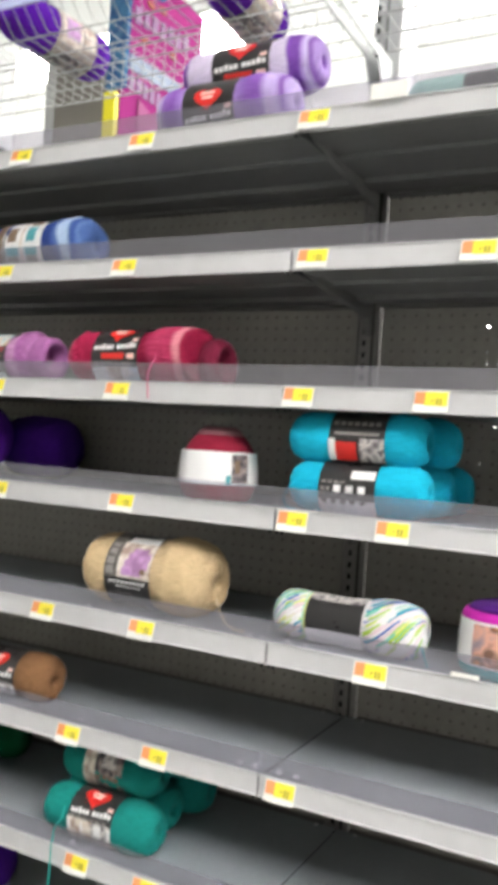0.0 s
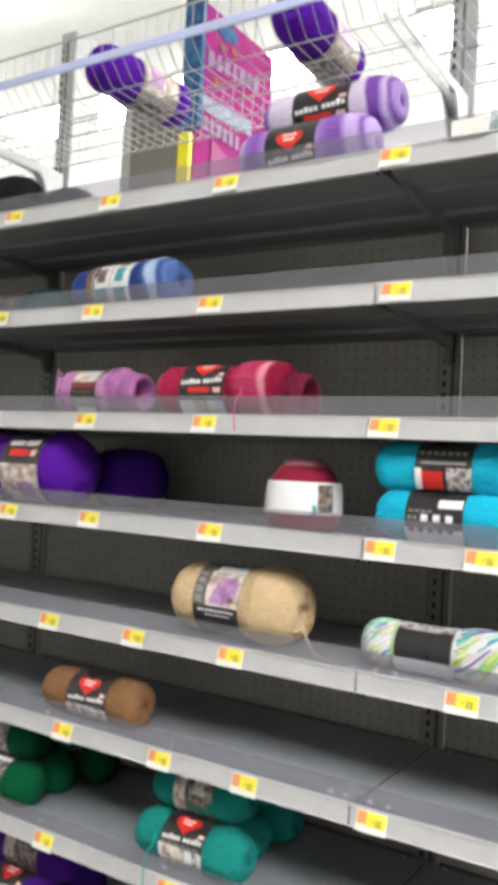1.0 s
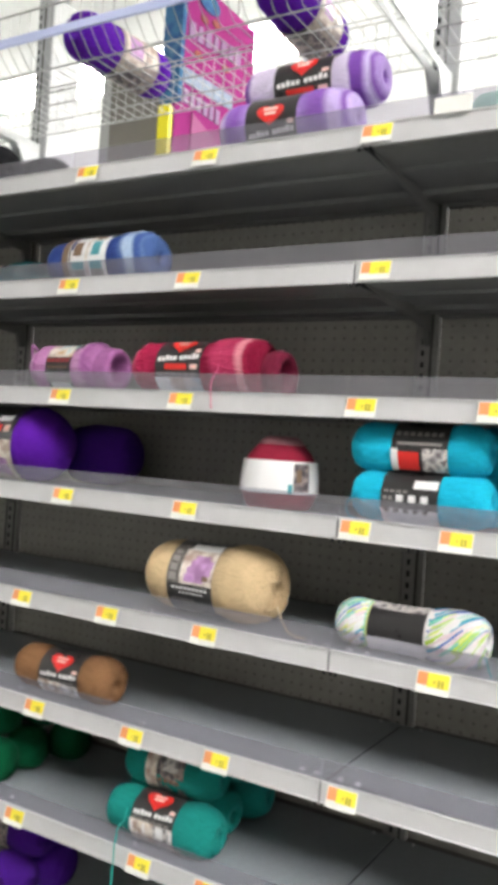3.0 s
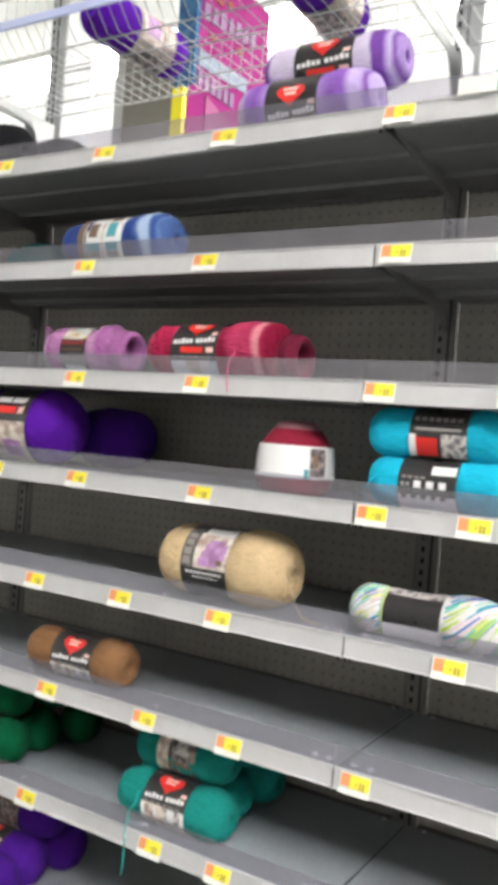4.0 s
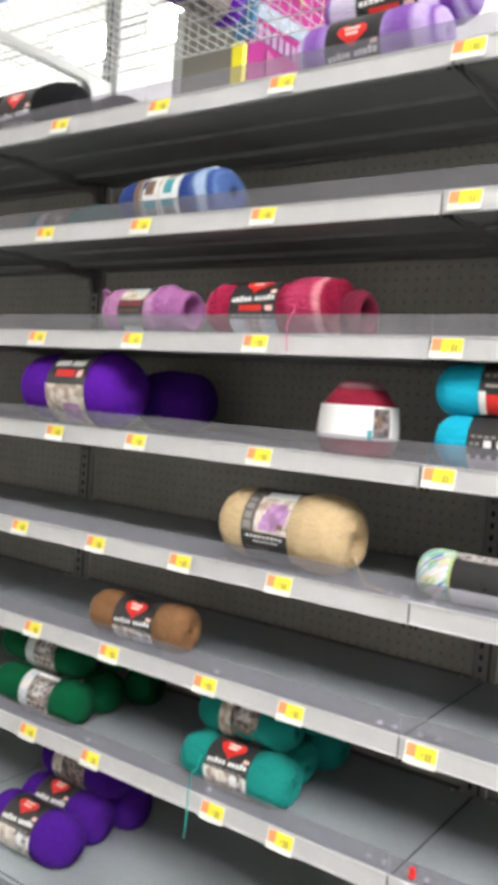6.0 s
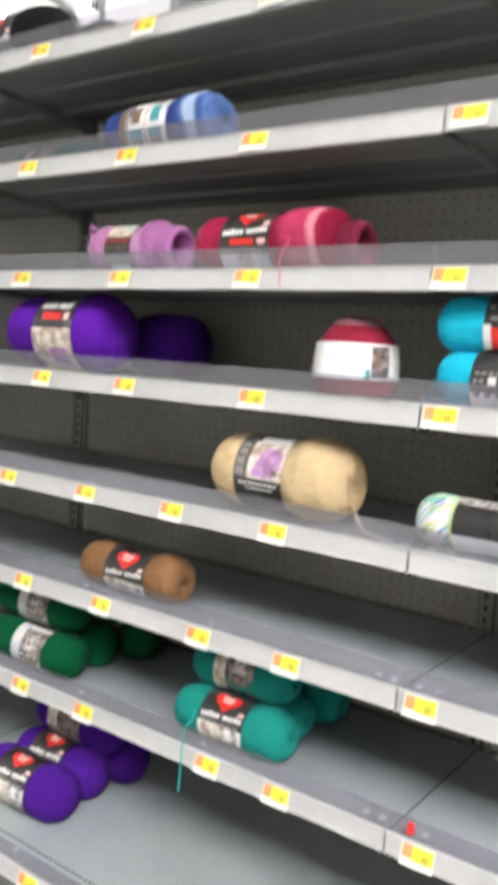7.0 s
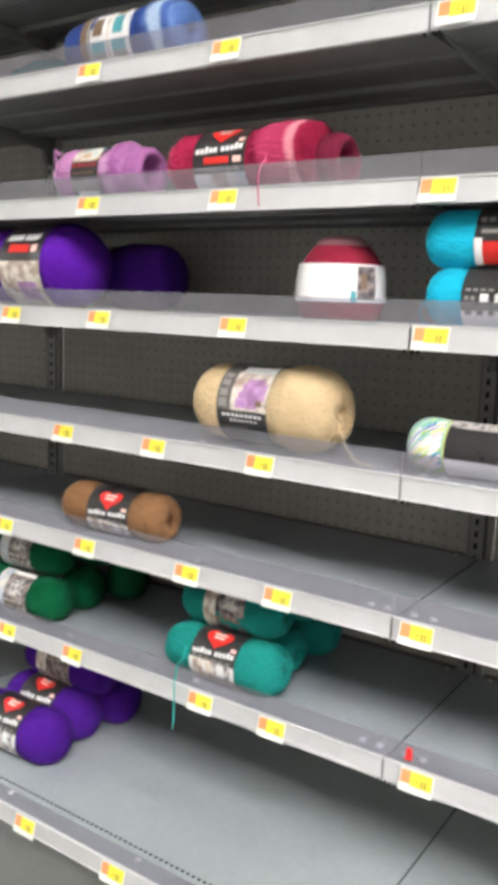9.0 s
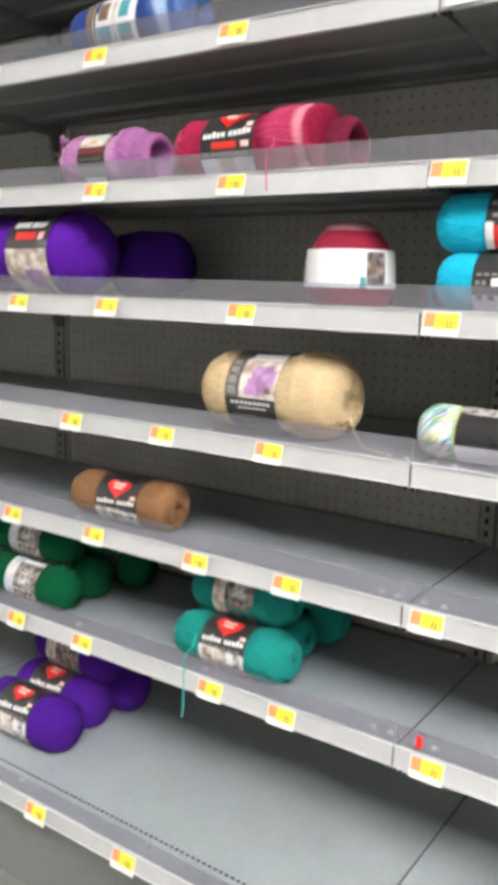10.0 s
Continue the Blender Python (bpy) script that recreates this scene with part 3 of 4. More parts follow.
def skin(x, r, a, lump, seed, flat, groove):
    """A point of the uneven wound surface at x along the axis and angle a round it."""
    d = Vector((0, -math.cos(a), math.sin(a)))
    p = Vector((x, 0, 0)) + d * r
    q = 1 + lump * noise.noise(p * 16 + Vector((seed, seed * 2, 0))) + lump * 0.5 * noise.noise(p * 45 + Vector((0, seed, 3)))
    if groove:
        q += groove * noise.noise(Vector((x * 95 + math.sin(a) * 1.9, math.cos(a) * 1.3, seed))) + groove * 0.6 * noise.noise(Vector((x * 190 - math.cos(a), math.sin(a), seed + 4)))
    p = Vector((x, 0, 0)) + d * r * q
    if p.z < 0:
        p.z *= 1 - flat
    return p


def revolve(pts, seg=56, lump=0.0, seed=0.0, flat=0.0, groove=0.0):
    bm = bmesh.new()
    if groove:
        dense = []
        for (xa, ra), (xb, rb) in zip(pts, pts[1:]):
            n = max(1, int(abs(xb - xa) / 0.0035))
            dense += [(xa + (xb - xa) * k / n, ra + (rb - ra) * k / n) for k in range(n)]
        pts = dense + [pts[-1]]
    rings = [[bm.verts.new(skin(x, r, k * math.tau / seg, lump, seed, flat, groove)) for k in range(seg)] for x, r in pts]
    for a, b in zip(rings, rings[1:]):
        for k in range(seg):
            bm.faces.new((a[k], b[k], b[(k + 1) % seg], a[(k + 1) % seg]))
    bm.faces.new(rings[0])
    bm.faces.new(rings[-1][::-1])
    return bm


def strand_layer(pts, count, thick, lump, seed, flat, groove, slant, band, oneway=False):
    """Single strands wound over the skein from end to end, swirling into both ends."""
    rng = random.Random(int(seed * 100))
    way = pts[3:-4]
    run = [0.0]
    for (xa, ra), (xb, rb) in zip(way, way[1:]):
        run.append(run[-1] + math.hypot(xb - xa, rb - ra))
    top = max(r for _, r in way)
    xs, rs = [p[0] for p in way], [p[1] for p in way]
    verts, faces = [], []
    for k in range(count):
        turn = math.tau * (k + rng.random()) / count
        lean = slant if oneway else slant * rng.choice((-1, 1)) * (0.5 + rng.random())
        rise = thick * (0.45 * rng.random() - 0.1)
        size = thick * (0.8 + 0.4 * rng.random())
        steps = 40
        line = []
        for i in range(steps + 1):
            u = run[-1] * i / steps
            x, r = float(np.interp(u, run, xs)), float(np.interp(u, run, rs))
            a = turn + lean * (u / run[-1] - 0.5) + (1.5 if lean > 0 else -1.5) * (1 - r / top) * (1 if u > run[-1] / 2 else -1) + 0.05 * math.sin(u * 60 + k)
            out = Vector((0, -math.cos(a), math.sin(a)))
            sunk = 0.005 if band[0] - 0.004 < x < band[1] + 0.004 else 0.0
            line.append((skin(x, r, a, lump, seed, flat, groove) - out * sunk, out))
        base = len(verts)
        for i, (p, out) in enumerate(line):
            d = (line[min(i + 1, steps)][0] - line[max(i - 1, 0)][0]).normalized()
            side = d.cross(out).normalized()
            nrm = side.cross(d)
            for cu, cv in ((-1, 0.0), (-0.6, 0.8), (0.6, 0.8), (1, 0.0)):
                verts.append(p + nrm * (rise + cv * size - 0.3 * size) + side * cu * size)
        for i in range(steps):
            for c in range(3):
                o = base + i * 4 + c
                faces.append((o, o + 1, o + 5, o + 4))
    me = bpy.data.meshes.new("strand_layer")
    me.from_pydata([tuple(v) for v in verts], [], faces)
    me.polygons.foreach_set("use_smooth", [True] * len(me.polygons))
    return me


def end_tangle(pts, count, seed):
    """Loose loops of strand crossing one another round the dimple of the right end."""
    rng = random.Random(int(seed * 77))
    big = max(r for _, r in pts)
    cap = [p for p in pts[:-3] if p[0] > pts[-5][0] * 0.55][::-1]
    rr, xx = [p[1] for p in cap], [p[0] for p in cap]
    bm = bmesh.new()
    for k in range(count):
        th = math.tau * (k + rng.random()) / count
        swing = rng.choice((-1, 1)) * (0.6 + 0.9 * rng.random())
        reach = 0.45 + 0.35 * rng.random()
        line = []
        for i in range(9):
            u = i / 8
            r = big * (0.16 + (reach - 0.16) * u)
            a = th + swing * u
            x = float(np.interp(r, rr, xx)) + 0.0022 * math.sin(u * math.pi) - 0.002 * (i == 0)
            line.append((x, -math.cos(a) * r, math.sin(a) * r))
        tube(bm, line, 0.0019, 5)
    return bm


def wrap(xa, xb, a0, a1, rad, nx=4, na=40):
    """A sheet bent round the x axis; angles in degrees, 0 faces the aisle and 90 is up."""
    bm = bmesh.new()
    full = a1 - a0 >= 360
    grid = []
    cols = na if full else na + 1
    for i in range(nx + 1):
        x = xa + (xb - xa) * i / nx
        row = []
        for j in range(cols):
            a = radians(a0 + (a1 - a0) * j / na)
            row.append(bm.verts.new((x, -math.cos(a) * rad(x), math.sin(a) * rad(x))))
        grid.append(row)
    for i in range(nx):
        for j in range(na):
            k = (j + 1) % cols
            bm.faces.new((grid[i][j], grid[i + 1][j], grid[i + 1][k], grid[i][k]))
    return bm


def heart(xc, ac, size, rad, off):
    """A plain heart laid on the band."""
    bm = bmesh.new()
    c = bm.verts.new((xc, -math.cos(radians(ac)) * (rad + off), math.sin(radians(ac)) * (rad + off)))
    ring = []
    for k in range(28):
        t = k / 28 * math.tau
        u = 16 * math.sin(t) ** 3 / 17
        v = (13 * math.cos(t) - 5 * math.cos(2 * t) - 2 * math.cos(3 * t) - math.cos(4 * t)) / 17
        a = radians(ac) + v * size * 0.85 / rad
        ring.append(bm.verts.new((xc + u * size * 1.1, -math.cos(a) * (rad + off), math.sin(a) * (rad + off))))
    for k in range(28):
        bm.faces.new((c, ring[k], ring[(k + 1) % 28]))
    return bm


def skein(label, group, yarn_mat, xl, xr, y, zc, r, style="logo", turn=0.0, lab=(0.2, 0.56), left=0.86, waist=0.9, right=1.0, hole=0.16, yaw=0.0, seed=1.0, lump=0.05, blunt=0.95, groove=0.022, wound=84, thick=0.0011, slant=2.2, oneway=False, tangle=0):
    """A skein of yarn lying along the shelf with its paper band."""
    L = xr - xl
    sk = thing("yarn_skein", ((xl + xr) / 2, y, zc), label, "yarn skein", group)
    sk.rotation_euler = (0, 0, radians(yaw))
    pts = profile(L, r, left, waist, lab, hole, right, blunt)
    part("wound_yarn", revolve(pts, 56, lump, seed, 0.04, groove), yarn_mat, sk, "", True)
    if wound:
        me = strand_layer(pts, wound, thick, lump, seed, 0.04, groove, slant, (-L / 2 + L * lab[0], -L / 2 + L * lab[1]), oneway)
        me.materials.append(yarn_mat)
        over = new("strand_layer", me)
        over.parent = sk
        tagged(over, "single strands wound over the skein", kind="stuff")
    if tangle:
        tagged(part("end_tangle", end_tangle(pts, tangle, seed), yarn_mat, sk, "loops of strand round the open end", True), kind="stuff")
    xs, rs = [p[0] for p in pts[3:-3]], [p[1] for p in pts[3:-3]]
    xa, xb = -L / 2 + L * lab[0], -L / 2 + L * lab[1]
    wide = xb - xa

    def rad(x, off=0.0016):
        return float(np.interp(x, xs, rs)) * 1.022 + off
    rm = rad((xa + xb) / 2)
    main = {"logo": M_BLACK, "plain": M_BLACK, "orchid": M_BLACK, "basket": M_PIC_TAUPE, "picture": M_BLACK, "pound": M_BLACK, "pale": M_WHITE, "grey": M_PIC_GREY, "dim": M_PIC_DARK, "small": M_BLACK, "turq": M_BLACK, "turqlow": M_BLACK}[style]
    band = part("paper_band", wrap(xa, xb, 0, 360, rad), main, sk, {"pale": "printed paper band in white and teal", "grey": "paper band printed in greys"}.get(style, "black printed paper band"), True)

    def sheet(nm, f0, f1, a0, a1, m, off=0.0024, lb=""):
        return part(nm, wrap(xa + wide * f0, xa + wide * f1, a0 + turn, a1 + turn, lambda x: rad(x, off), 3, max(4, int((a1 - a0) / 6))), m, band, lb, True)

    def words(a0, a1, f0, f1, m, count, gap=0.3):
        step = (f1 - f0) / count
        for k in range(count):
            sheet("print_bar", f0 + step * k, f0 + step * (k + 1 - gap), a0, a1, m, 0.0030)
    if style in ("logo", "small"):
        part("heart_emblem", heart((xa + xb) / 2, 46 + turn, min(0.029, wide * 0.28), rm, 0.0022), M_RED, band, "red heart emblem", True)
        for k, (fa, fb) in enumerate(((0.36, 0.64), (0.39, 0.61))):
            sheet("emblem_bar", fa, fb, 52 - 9 * k, 58 - 9 * k, M_PINKWHITE, 0.0040)
        for k, f in enumerate((0.06, 0.145, 0.23, 0.315, 0.40, 0.54, 0.625, 0.71, 0.795, 0.88)):
            sheet("print_bar", f, f + 0.066, 4 + 0.6 * k, (13, 16)[k in (2, 8)] + 0.6 * k, M_WHITE, 0.0030)
        sheet("pale_spot", 0.84, 0.96, 23, 31, M_PINKWHITE, 0.0030)
        if style == "small":
            sheet("red_bar", 0.22, 0.70, -13, -1, M_RED)
            sheet("pale_spot", 0.78, 0.94, -12, -2, M_PINKWHITE, 0.0030)
            words(-24, -19, 0.06, 0.94, M_GREYPRINT, 6)
            for k, (f0, f1, mm) in enumerate(((0.0, 0.3, M_WHITE), (0.3, 0.62, M_PIC_BEIGE), (0.62, 1.0, M_PIC_PALE))):
                sheet("picture", f0, f1, -120, -29, mm, 0.0022, "printed picture panel")
        else:
            words(-3, 0, 0.06, 0.94, M_GREYPRINT, 6)
            sheet("picture", 0.0, 0.55, -62, -6, M_PIC_BEIGE, 0.0022, "printed picture panel")
            sheet("picture", 0.55, 1.0, -62, -6, M_PIC_GREY, 0.0022, "printed picture panel")
            for f0, f1 in ((0.0, 0.08), (0.3, 0.36), (0.62, 0.78), (0.92, 1.0)):
                sheet("pale_bar", f0, f1, -34, -10, M_WHITE, 0.0030)
            sheet("pale_foot", 0.0, 1.0, -130, -64, M_PIC_GREY, 0.0022)
    elif style == "orchid":
        sheet("picture", 0.0, 0.3, 34, 110, M_PIC_BEIGE, 0.0022, "printed picture panel")
        sheet("picture", 0.3, 1.0, 34, 110, M_PIC_TEAL, 0.0022, "printed picture panel")
        words(20, 30, 0.05, 0.95, mat("print_maroon", (0.30, 0.03, 0.035), 0.4), 5, 0.2)
        words(6, 11, 0.1, 0.9, M_BROWNPRINT, 5)
        sheet("grey_foot", 0.0, 1.0, -30, -6, M_GREYPRINT, 0.0022)
        sheet("pale_foot", 0.12, 0.9, -100, -30, M_WHITE, 0.0026)
    elif style == "picture":
        sheet("print_bar", 0.12, 0.48, 36, 47, M_WHITE, 0.0030)
        sheet("print_bar", 0.52, 0.90, 36, 47, M_WHITE, 0.0030)
        sheet("red_bar", 0.22, 0.68, 18, 30, M_RED)
        sheet("print_bar", 0.74, 0.92, 18, 29, M_PINKWHITE, 0.0030)
        sheet("picture", 0.0, 1.0, -110, 6, M_PIC_BEIGE, 0.0022, "printed picture panel")
        sheet("flower", 0.42, 0.86, -52, -22, M_PIC_MAUVE, 0.0034)
    elif style == "pound":
        sheet("stripe", 0.0, 0.27, -4, 120, M_STRIPE, 0.0022, "dark grey printed stripe")
        for k, (a0, a1) in enumerate(((0, 12), (15, 26), (31, 40), (44, 52))):
            sheet("print_bar", 0.05, 0.20, a0, a1, M_GREYPRINT, 0.0030)
        sheet("picture", 0.27, 1.0, -4, 58, M_PIC_BEIGE, 0.0022, "printed picture panel")
        for k, (f0, f1, a0, a1) in enumerate(((0.38, 0.80, 0, 12), (0.42, 0.94, 12, 24), (0.48, 0.96, 24, 36), (0.54, 0.86, 36, 44))):
            sheet("flower", f0, f1, a0, a1, M_PIC_MAUVE, 0.0034)
        sheet("dark_patch", 0.78, 0.90, 4, 12, M_BROWNPRINT, 0.0040)
        sheet("pale_top", 0.34, 1.0, 54, 72, M_WHITE, 0.0032)
        words(-13, -9, 0.12, 0.92, M_WHITE, 9)
        words(-20, -17, 0.26, 0.82, M_WHITE, 7)
        words(-31, -29, 0.1, 0.6, M_GREYPRINT, 5)
    elif style == "plain":
        sheet("picture", 0.0, 1.0, 56, 100, M_PIC_GREY, 0.0022)
        sheet("pale_foot", 0.0, 1.0, -110, -16, M_WHITE, 0.0022)
    elif style == "turq":
        words(28, 38, 0.06, 0.94, M_GREYPRINT, 7)
        sheet("red_bar", 0.12, 0.50, -48, -6, M_RED, 0.0030)
        sheet("pale_bar", 0.0, 0.12, -50, 0, M_WHITE, 0.0030)
        sheet("picture", 0.56, 1.0, -50, 2, M_PIC_GREY, 0.0026)
        sheet("print_bar", 0.1, 0.9, 8, 14, M_GREYPRINT, 0.0030)
    elif style == "turqlow":
        sheet("pale_foot", 0.0, 1.0, -110, -22, M_WHITE, 0.0022)
        words(-6, 8, 0.28, 0.92, M_WHITE, 3, 0.42)
        words(-4, 4, 0.05, 0.24, M_GREYPRINT, 2, 0.3)
        words(12, 17, 0.06, 0.5, M_GREYPRINT, 4, 0.3)
        sheet("print_bar", 0.56, 0.98, 22, 42, M_WHITE, 0.0030)
        words(-30, -22, 0.06, 0.9, M_INK, 5, 0.4)
    elif style in ("grey", "dim"):
        sheet("pale_bar", 0.0, 0.30, -60, 74, M_PIC_BEIGE if style == "dim" else M_PIC_PALE, 0.0026)
        sheet("picture", 0.30, 1.0, -8, 58, M_PIC_DARK, 0.0026, "printed picture panel")
        sheet("photo", 0.48, 0.84, 4, 44, M_PIC_GREY, 0.0034)
        sheet("pale_bar", 0.36, 1.0, 58, 70, M_GREYPRINT if style == "dim" else M_WHITE, 0.0030)
        sheet("dark_bar", 0.0, 1.0, 74, 130, M_BLACK, 0.0026)
        words(-24, -14, 0.34, 0.94, M_BROWNPRINT, 4)
    elif style == "basket":
        sheet("picture", 0.08, 0.62, -30, 44, M_PIC_BEIGE, 0.0024, "printed picture panel")
        sheet("flower", 0.16, 0.52, -16, 30, M_PIC_MAUVE, 0.0034)
        sheet("dark_bar", 0.0, 1.0, -110, -46, M_PIC_DARK, 0.0026)
        words(-40, -34, 0.1, 0.9, M_GREYPRINT, 7)
        sheet("pale_bar", 0.66, 0.94, -20, 36, M_PIC_BEIGE, 0.0026)
    elif style == "pale":
        sheet("brown_bar", 0.0, 0.15, -100, 120, M_BROWNPRINT, 0.0026)
        sheet("dark_bar", 0.17, 0.21, -100, 120, M_BLACK, 0.0026)
        for f0 in (0.24, 0.64):
            sheet("picture", f0 + 0.03, f0 + 0.22, 4, 40, M_BROWNPRINT if f0 < 0.5 else M_TEALPRINT, 0.0030)
            sheet("teal_bar", f0, f0 + 0.27, -26, -8, M_TEALPRINT, 0.0030)
            sheet("grey_foot", f0, f0 + 0.27, -70, -27, M_GREYPRINT, 0.0030)
        sheet("beige_bar", 0.54, 0.60, -80, 100, M_PIC_BEIGE, 0.0030)
        sheet("brown_bar", 0.66, 0.9, 46, 62, M_BROWNPRINT, 0.0030)
    return sk


def loosened_end(sk, x, y, z, length, r, material, seed):
    """A slack coil that has slid out of the skein's end, with an open middle."""
    h = length / 2
    pts = [(-h, r * 0.3), (-h * 0.9, r * 0.8), (-h * 0.7, r * 0.92), (-h * 0.3, r * 0.97), (h * 0.1, r), (h * 0.5, r * 0.99), (h * 0.78, r * 0.95), (h * 0.93, r * 0.86), (h, r * 0.79), (h * 0.95, r * 0.70), (h * 0.82, r * 0.63), (h * 0.4, r * 0.56), (-h * 0.3, r * 0.50), (-h * 0.6, r * 0.2)]
    bm = revolve(pts, 48, 0.05, seed, 0.0, 0.04)
    bmesh.ops.translate(bm, verts=bm.verts, vec=(x, y, z))
    part("loosened_coil", bm, material, sk, "slack coil of yarn at the end", True)


def strand(sk, pts, material, r=0.0016):
    """A loose end of yarn, in the skein's own axes."""
    fine = []
    for a, b in zip(pts, pts[1:]):
        for k in range(6):
            t = k / 6
            p = Vector(a).lerp(Vector(b), t)
            fine.append(p + Vector((noise.noise(p * 40), noise.noise(p * 40 + Vector((5, 0, 0))), 0)) * 0.003)
    fine.append(Vector(pts[-1]))
    part("loose_end", tube(bmesh.new(), fine, r, 6), material, sk, "loose strand of yarn", True)


# second shelf from the top: blues
skein("blue and pale blue variegated yarn skein with printed band", "", Y_BLUE, -0.792, -0.486, 0.085, TOP[6] + 0.056, 0.058, "pale", lab=(0.22, 0.64), seed=2, groove=0.06, blunt=0.7)
skein("dark teal yarn skein far back on the shelf", "", Y_DTEAL, -1.33, -0.988, 0.27, TOP[6] + 0.058, 0.06, "grey", seed=3)

# orchid and berry
pk = skein("orchid pink yarn skein with a loosened end and black band", "", Y_PINK, -0.813, -0.610, 0.08, TOP[5] + 0.053, 0.055, "orchid", -9, (0.32, 0.69), 0.92, 0.90, seed=4, hole=0.3, lump=0.07, blunt=0.35, groove=0.06, wound=50, thick=0.0020, slant=1.2)
loosened_end(pk, 0.110, -0.002, 0.0, 0.058, 0.048, Y_ORCHID_COIL, 14)
rd = skein("berry red yarn skein with black band and loose strand", "", Y_RED, -0.514, -0.205, 0.08, TOP[5] + 0.057, 0.059, "small", 6, (0.24, 0.60), 0.93, 0.9, seed=5, hole=0.3, lump=0.05, blunt=0.32, groove=0.05, wound=50, thick=0.0018, slant=1.2)
strand(pk, [(-0.085, -0.03, 0.040), (-0.106, -0.025, 0.052), (-0.112, -0.02, 0.040), (-0.098, -0.03, 0.020)], Y_ORCHID_COIL, 0.003)
loosened_end(rd, 0.168, 0.016, -0.008, 0.050, 0.049, Y_ROSE_COIL, 6)
strand(rd, [(0.075, -0.052, 0.03), (0.078, -0.064, -0.01), (0.078, -0.0725, -0.014), (0.079, -0.0845, -0.03), (0.080, -0.0865, -0.058), (0.084, -0.0865, -0.084)], mat("strand_rose", (0.62, 0.10, 0.22), 0.9), 0.0012)

# violet
skein("large bright violet yarn skein with picture band", "", Y_VIOLET, -1.08, -0.744, 0.095, TOP[4] + 0.087, 0.089, "picture", 0, (0.39, 0.79), 0.9, 0.93, seed=7, hole=0.06, lump=0.03)
# the rear violet takes the darker purple yarn to deepen its shade
skein("violet yarn skein lying behind another, shade put into a darker yarn", "", Y_PURPLE, -1.03, -0.662, 0.262, TOP[4] + 0.071, 0.073, "plain", 0, seed=8, hole=0.06, lump=0.05)

# turquoise
for y, k, x1, st in ((0.07, 0, 0.252, "turqlow"), (0.075, 1, 0.244, "turq"), (0.175, 0, 0.262, "plain"), (0.18, 1, 0.268, "plain"), (0.28, 0, 0.272, "plain")):
    tq = skein("bright turquoise yarn skein with black band in a stack", "turquoise skeins", Y_TURQ, x1 - 0.250, x1, y, TOP[4] + 0.046 + 0.086 * k, 0.048, st, 0, (0.34, 0.74) if k else (0.26, 0.67), 0.95, 0.93, seed=9 + y * 30 + k, hole=0.12)
    if st == "turqlow":
        strand(tq, [(-0.100, -0.034, 0.012), (-0.112, -0.048, 0.0), (-0.118, -0.058, -0.020), (-0.110, -0.060, -0.038), (-0.088, -0.058, -0.043)], Y_TURQ, 0.0011)

# tan and confetti
tn = skein("large tan yarn skein with floral picture band", "", Y_TAN, -0.447, -0.148, 0.088, TOP[3] + 0.077, 0.079, "pound", 0, (0.26, 0.62), 0.90, 0.86, right=0.98, seed=10, hole=0.13, lump=0.03, blunt=0.95, tangle=16)
strand(tn, [(0.150, -0.010, -0.030), (0.166, -0.018, -0.054), (0.180, -0.024, -0.071), (0.200, -0.030, -0.0755), (0.222, -0.030, -0.0755)], mat("strand_tan", (0.74, 0.62, 0.44), 0.9), 0.0015)
wh = skein("white confetti yarn skein with black band", "", Y_MULTI, -0.014, 0.257, 0.075, TOP[3] + 0.046, 0.047, "plain", 0, (0.25, 0.63), 0.9, 0.84, seed=11, hole=0.14, lump=0.05, wound=110, thick=0.0028, slant=5.6, oneway=True)
strand(wh, [(0.128, -0.02, -0.01), (0.142, -0.03, -0.028), (0.15, -0.035, -0.045)], Y_CAKE_TEAL)

# brown
skein("brown yarn skein with black band and red heart", "", Y_BROWN, -0.800, -0.522, 0.08, TOP[2] + 0.050, 0.051, "logo", -7, (0.33, 0.74), 0.95, 0.92, seed=12, hole=0.17, lump=0.04, blunt=0.6, tangle=9)

# greens
for y, k, dx in ((0.075, 0, -0.007), (0.125, 1, -0.048), (0.18, 0, -0.01), (0.235, 1, -0.02), (0.29, 0, 0.03)):
    skein("dark green yarn skein with greyish picture band", "green skeins", Y_GREEN, -1.11 + dx, -0.812 + dx, y, TOP[1] + 0.05 + 0.087 * k, 0.052, "grey", 6, (0.40, 0.75), 0.93, 0.95, seed=20 + y * 30, hole=0.05)

# jade
for y, k, dx, dr, st, yw in ((0.075, 0, 0.0, 0.0, "logo", 0), (0.128, 1, 0.0, -0.03, "dim", 2), (0.183, 0, -0.03, -0.026, "plain", -4), (0.24, 1, -0.01, -0.03, "plain", 5), (0.292, 0, -0.02, -0.012, "plain", 3)):
    j = skein("jade green yarn skein with printed band in a stack", "jade skeins", Y_TEAL, -0.505 + dx, -0.240 + dr, y, TOP[1] + 0.05 + 0.088 * k, 0.052, st, 15 if k == 0 else 4, (0.30, 0.70), 0.93, 0.93, seed=30 + y * 30, hole=0.13, yaw=yw, lump=0.05 if y < 0.1 else 0.12, tangle=14 if y < 0.1 else 0)
    if y < 0.1:
        strand(j, [(-0.062, -0.048, 0.022), (-0.061, -0.060, 0.0), (-0.061, -0.0725, -0.004), (-0.061, -0.081, -0.014), (-0.062, -0.083, -0.06), (-0.066, -0.084, -0.138)], mat("strand_jade", (0.02, 0.42, 0.36), 0.9), 0.0014)

